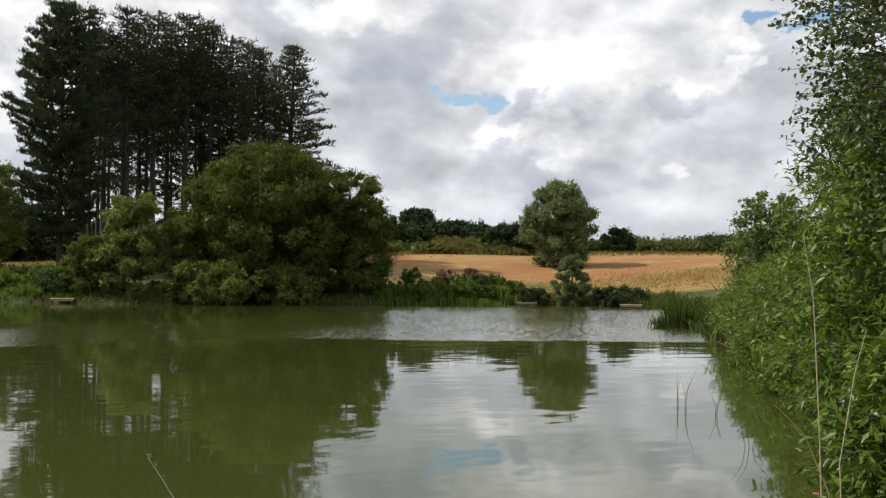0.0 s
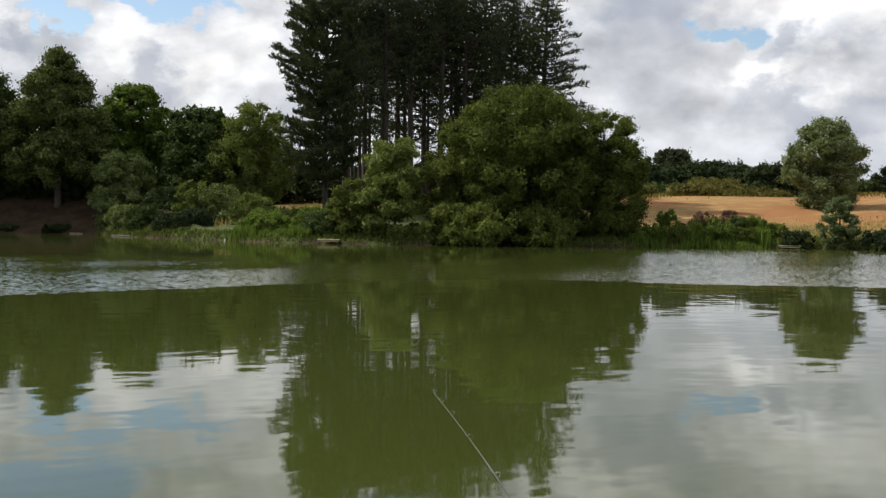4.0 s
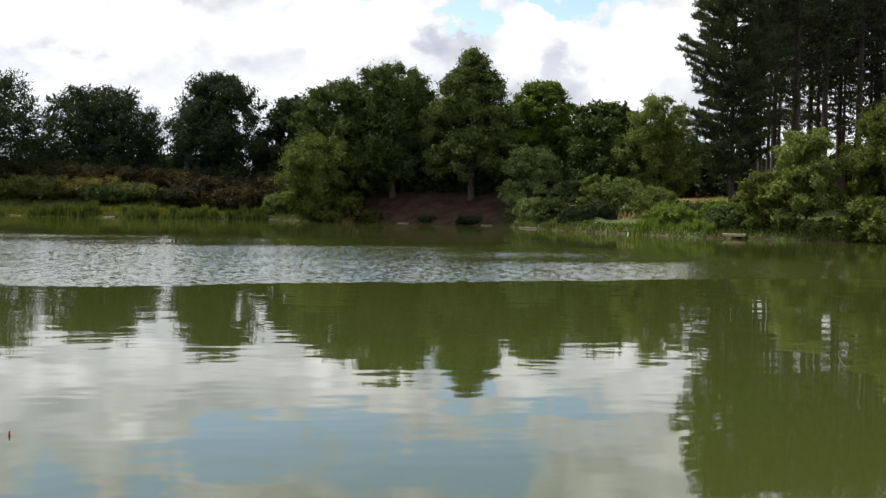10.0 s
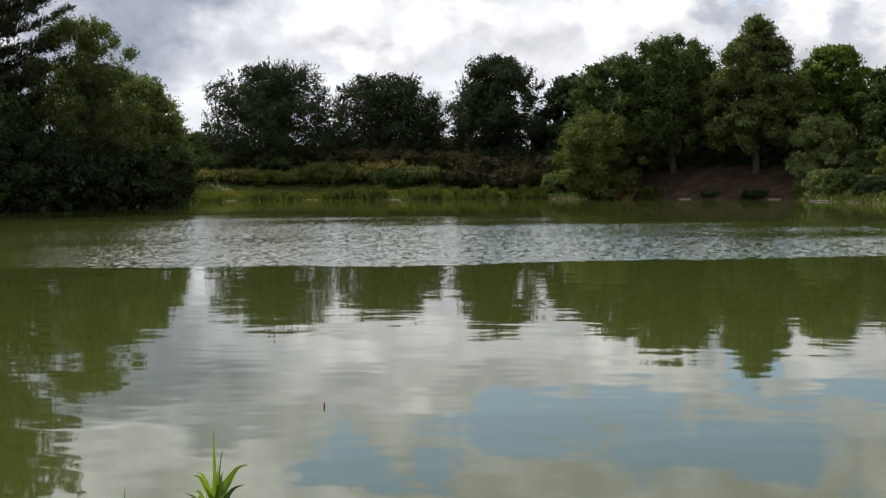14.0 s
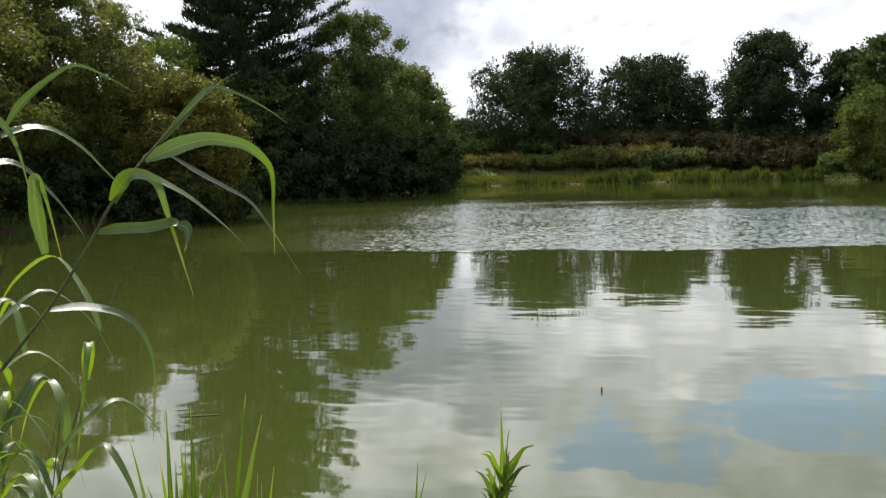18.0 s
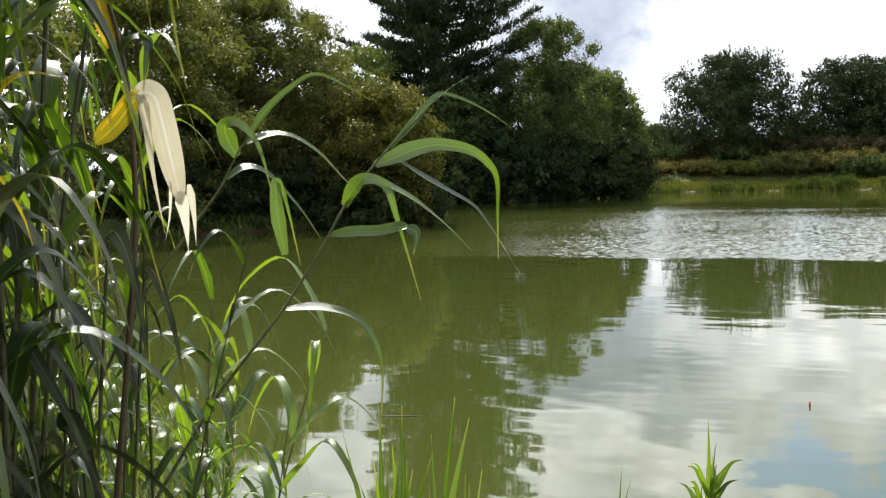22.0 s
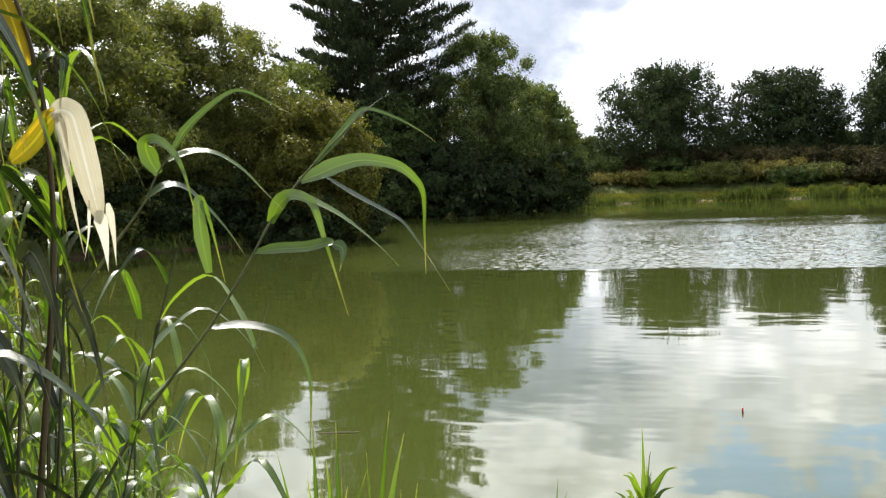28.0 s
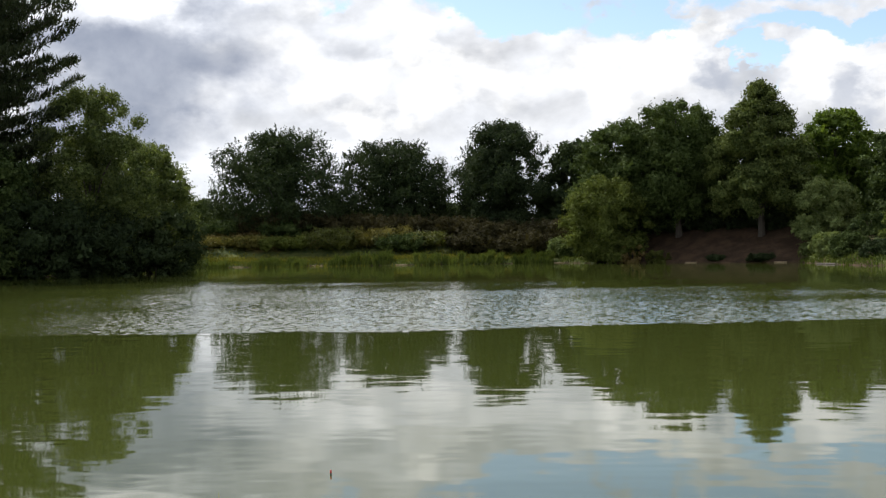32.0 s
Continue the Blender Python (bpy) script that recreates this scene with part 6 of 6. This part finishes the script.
# ---- tackle ----
RODGREY = plain_mat("rod_carbon", (0.03, 0.03, 0.03), (0.07, 0.07, 0.07), 0.6, 30.0, 0.0)
CHROME = plain_mat("chrome_ring", (0.5, 0.5, 0.5), (0.6, 0.6, 0.6), 0.25, 5.0, 0.0, metal=1.0)
CORK = plain_mat("cork", (0.35, 0.22, 0.12), (0.5, 0.34, 0.2), 0.85, 30.0, 0.3)
rod = new("fishing_rod")
tip_, butt_ = np.array((1.965, 3.08, 0.832)), np.array((0.95, 0.70, 0.80))
mids_ = [(*(butt_ + (tip_ - butt_) * u + np.array([0, 0, 0.03 * math.sin(3.14 * u)])), 0.0023 * (1 - u) + 0.0008) for u in np.linspace(0, 1, 16)]
V_, F_ = tubes([mids_], 8)
part_mesh("blank", smooth(mesh_of("blank", V_, F_, [RODGREY])), rod)
V_, F_ = tubes([[(*(butt_ - (tip_ - butt_) * 0.10), 0.012), (*butt_, 0.012), (*(butt_ + (tip_ - butt_) * 0.02), 0.008)]], 10)
part_mesh("handle", smooth(mesh_of("handle", V_, F_, [CORK])), rod, "cork handle")
for u in (0.35, 0.52, 0.68, 0.82, 0.92, 0.995):
    c_ = butt_ + (tip_ - butt_) * u + np.array([0, 0, 0.03 * math.sin(3.14 * u) + 0.009])
    ring_ = [(*(c_ + np.array([0.37 * 0, 0, 0]) + 0.006 * np.array([math.cos(a) * 0.93, -math.cos(a) * 0.36, math.sin(a)])), 0.0008) for a in np.linspace(0, 2 * math.pi, 13)]
    V_, F_ = tubes([ring_], 5)
    part_mesh("line_guide", smooth(mesh_of("line_guide", V_, F_, [CHROME])), rod, "small chrome ring")
tagged(rod, "slim grey fishing rod pointing over the water", "fishing rod")
V_, F_ = tubes([[(1.13, 1.14, 0.05, 0.007), (1.13, 1.14, 0.79, 0.007)], [(1.09, 1.16, 0.84, 0.004), (1.13, 1.14, 0.79, 0.004), (1.17, 1.12, 0.84, 0.004)]], 8)
tagged(part_mesh("rod_rest", smooth(mesh_of("rod_rest", V_, F_, [RODGREY]))), "thin metal rod rest pushed into the bank", "rod rest")

V_, F_ = tubes([[(-3.62, 5.62, 0.004, 0.003), (-3.50, 5.66, 0.006, 0.004), (-3.40, 5.72, 0.004, 0.002)]], 6)
tagged(part_mesh("floating_twig", smooth(mesh_of("floating_twig", V_, F_, [BROWNSTEM]))), "short dry reed twig floating on the water", "twig")
FLOATRED = plain_mat("float_red", (0.55, 0.03, 0.02), (0.65, 0.05, 0.03), 0.4, 9.0, 0.0)
FLOATDARK = plain_mat("float_dark", (0.03, 0.03, 0.03), (0.05, 0.04, 0.03), 0.4, 9.0, 0.0)
fl = new("fishing_float")
V_, F_ = tubes([[(0, 0, -0.12, 0.002), (0, 0, -0.06, 0.005), (0, 0, 0.0, 0.006), (0, 0, 0.010, 0.0055)]], 10)
part_mesh("body", smooth(mesh_of("body", V_, F_, [FLOATDARK])), fl)
V_, F_ = tubes([[(0, 0, 0.010, 0.0055), (0, 0, 0.028, 0.0055), (0, 0, 0.030, 0.002)]], 10)
part_mesh("tip", smooth(mesh_of("tip", V_, F_, [FLOATRED])), fl, "bright red tip")
fl.location = (-1.36, 6.85, 0.0)
tagged(fl, "slim fishing float with a red tip", "fishing float")


# ---- bushes on the near bank ----
def lance_leaves(name, rng, pos, out, size, slim, material, hang=0.3):
    """Pointed leaves creased along the middle: six corners each."""
    n = len(pos)
    t = out * 0.8 + rng.normal(0, 0.7, (n, 3))
    t[:, 2] -= hang
    t /= np.linalg.norm(t, axis=1)[:, None] + 1e-9
    b = np.cross(t, rng.normal(0, 0.6, (n, 3)) + np.array([0, 0, 1.0]))
    b /= np.linalg.norm(b, axis=1)[:, None] + 1e-9
    nor = np.cross(b, t)
    s = (size * rng.uniform(0.6, 1.3, n))[:, None]
    w = s * slim * 0.5
    V = np.stack([pos, pos + t * s * 0.4 + b * w + nor * w * 0.4, pos + t * s * 0.4 - b * w + nor * w * 0.4, pos + t * s * 0.45, pos + t * s - nor * s * 0.1], 1).reshape(-1, 3)
    o = np.arange(n)[:, None] * 5
    F = np.concatenate([o + np.array([[0, 3, 1]]), o + np.array([[0, 2, 3]]), o + np.array([[1, 3, 4]]), o + np.array([[3, 2, 4]])])
    return mesh_of(name, V, F, [material])


def twiggy_bush(name, x, y, w, ztop, zc, material, label, twigs, per, leaf, slim, seed, shape="dome", rise=0.5, hang=0.3, stem_mat=None, category="bush", group=""):
    """A bush of real twigs with a leaf at every few centimetres."""
    rng = np.random.default_rng(seed)
    g = max(gz(x, y), -0.1)
    root = new(name)
    root.location = (x, y, g)
    z0, z1 = zc - g, ztop - g
    paths, P, O = [], [], []
    for _ in range(twigs):
        u = rng.uniform(0, 1) ** 0.8
        a = rng.uniform(0, 2 * math.pi)
        R = w * 0.5 * profile(min(u, 0.97), shape) * rng.uniform(0.75, 1.12)
        end = np.array([R * math.cos(a), R * math.sin(a), z0 + (z1 - z0) * u])
        ln = rng.uniform(0.35, 0.8) * w * 0.4
        d = np.array([math.cos(a), math.sin(a), rise + rng.normal(0, 0.25)])
        d /= np.linalg.norm(d)
        start = end - d * ln
        start[2] = max(start[2], 0.02)
        mid = (start + end) / 2 + np.array([0, 0, 0.08 * ln])
        paths.append([(*start, 0.005), (*mid, 0.0035), (*end, 0.0012)])
        q = curve_points([start, mid, end], per)
        P.append(q + rng.normal(0, leaf * 0.35, q.shape))
        O.append(np.repeat(d[None], per, 0) + rng.normal(0, 0.5, (per, 3)))
    for _ in range(9):
        a, r = rng.uniform(0, 6.28), w * 0.3 * rng.uniform(0.1, 1)
        paths.append([(0.1 * r * math.cos(a), 0.1 * r * math.sin(a), -0.1, 0.016), (0.6 * r * math.cos(a), 0.6 * r * math.sin(a), z1 * 0.45, 0.011), (r * math.cos(a), r * math.sin(a), z1 * 0.85, 0.004)])
    V, F = tubes(paths, 5)
    part_mesh("stem", smooth(mesh_of("stem", V, F, [stem_mat or BARK])), root)
    part_mesh("foliage", lance_leaves("foliage", rng, np.concatenate(P), np.concatenate(O), leaf, slim, material, hang), root)
    return tagged(root, label, category, group)


NEARWILLOW = leaf_mat("near_willow_leaves", (0.042, 0.074, 0.012), (0.150, 0.215, 0.036), 0.4, 0.36, 1.5, 0.3)
NEARBIRCH = leaf_mat("near_birch_leaves", (0.026, 0.045, 0.014), (0.085, 0.120, 0.034), 0.4, 0.3, 1.3, 0.3)
for az_, d_, w_, zt_, zc_, tw_, sd_ in [(68.2, 9.5, 2.3, 3.2, 0.1, 1000, 401), (64.2, 13.5, 1.9, 1.9, 0.0, 700, 402), (65.8, 12.0, 2.6, 3.6, 0.1, 950, 403), (62.0, 18.0, 2.0, 1.9, 0.0, 620, 404),
                                       (68.2, 7.2, 1.4, 1.2, 0.0, 420, 405), (61.6, 15.0, 1.4, 0.85, 0.0, 260, 408), (60.0, 19.5, 1.7, 0.9, 0.0, 300, 410), (61.0, 22.5, 3.0, 2.0, 0.1, 760, 406), (59.4, 27.0, 2.8, 1.8, 0.1, 640, 407)]:
    x_, y_ = polar(az_, d_)
    twiggy_bush("willow_scrub", x_, y_, w_, zt_, zc_, NEARWILLOW, "green willow scrub with narrow leaves on the bank", int(tw_ * 1.25), 20, 0.098, 0.30, sd_, group="willow scrub on the near bank")
for az_, d_, w_, zt_, zc_, tw_, sd_ in [(68.3, 9.8, 2.5, 5.4, 1.6, 900, 411), (70.5, 8.6, 2.6, 5.6, 1.4, 700, 412)]:
    x_, y_ = polar(az_, d_)
    twiggy_bush("young_birch", x_, y_, w_, zt_, zc_, NEARBIRCH, "young birch with small triangular hanging leaves", int(tw_ * 1.3), 18, 0.048, 0.8, sd_, "round", 0.1, 0.9, category="tree", group="young birches on the near bank")
# pale dead stems and a pink flower
DEADSTEM = plain_mat("dead_stem", (0.30, 0.24, 0.15), (0.50, 0.42, 0.28), 0.8, 20.0, 0.2)
for i, (az_, d_, h_, l_) in enumerate([(63.4, 6.4, 1.7, -0.10), (64.2, 6.6, 1.2, 0.12), (63.8, 6.6, 0.8, -0.3)]):
    x_, y_ = polar(az_, d_)
    zb_ = max(gz(x_, y_), -0.05)
    V_, F_ = tubes([[(x_, y_, zb_, 0.005), (x_ + 0.05 * l_, y_ + 0.02, zb_ + h_ * 0.4, 0.004), (x_ + 0.5 * l_, y_ - 0.3 * l_, zb_ + h_ * 0.8, 0.003), (x_ + l_, y_ - 0.6 * l_, zb_ + h_, 0.002)]], 6)
    tagged(part_mesh("dead_stem", smooth(mesh_of("dead_stem", V_, F_, [DEADSTEM]))), "pale dead plant stem on the bank", "stem", "dead stems on the near bank")
PINK = leaf_mat("pink_petals", (0.45, 0.10, 0.24), (0.62, 0.22, 0.40), 0.5, 0.4)
fx_, fy_ = polar(62.9, 6.9)
flower = new("pink_flower")
flower.location = (fx_, fy_, 0.20)
V_, F_ = tubes([[(0, 0, -0.25, 0.003), (0.01, 0, 0, 0.002)]], 5)
part_mesh("stem", smooth(mesh_of("stem", V_, F_, [REEDSTEM])), flower)
for i in range(6):
    a = i * 1.05
    part_mesh("petal", leaf_strip("petal", [(0.01, 0, 0), (0.01 + 0.012 * math.cos(a), 0.012 * math.sin(a), 0.008), (0.01 + 0.022 * math.cos(a), 0.022 * math.sin(a), 0.004)], 0.018, PINK, n=6, blunt=True), flower)
tagged(flower, "small pink flower on the waterside bank", "flower")
# thin rushes in the shallows
for i, (az_, d_, h_) in enumerate([(55.9, 12.5, 0.42), (55.5, 13.0, 0.36), (57.4, 12.2, 0.3), (59.2, 10.0, 0.4)]):
    x_, y_ = polar(az_, d_)
    rush = new("rush_tuft")
    rush.location = (x_, y_, -0.1)
    rng_r = np.random.default_rng(430 + i)
    for j in range(3):
        a, l = rng_r.uniform(0, 6.28), rng_r.uniform(0.02, 0.22)
        hh = (h_ + 0.1) * rng_r.uniform(0.7, 1.1)
        V_, F_ = tubes([[(0.03 * j, 0, 0, 0.003), (0.03 * j + math.cos(a) * l * 0.3, math.sin(a) * l * 0.3, hh * 0.6, 0.0024), (0.03 * j + math.cos(a) * l, math.sin(a) * l, hh, 0.001)]], 5)
        part_mesh("blade", smooth(mesh_of("blade", V_, F_, [REEDSTEM])), rush)
    tagged(rush, "thin dark rushes standing in the shallows", "rushes", "rushes by the near bank")
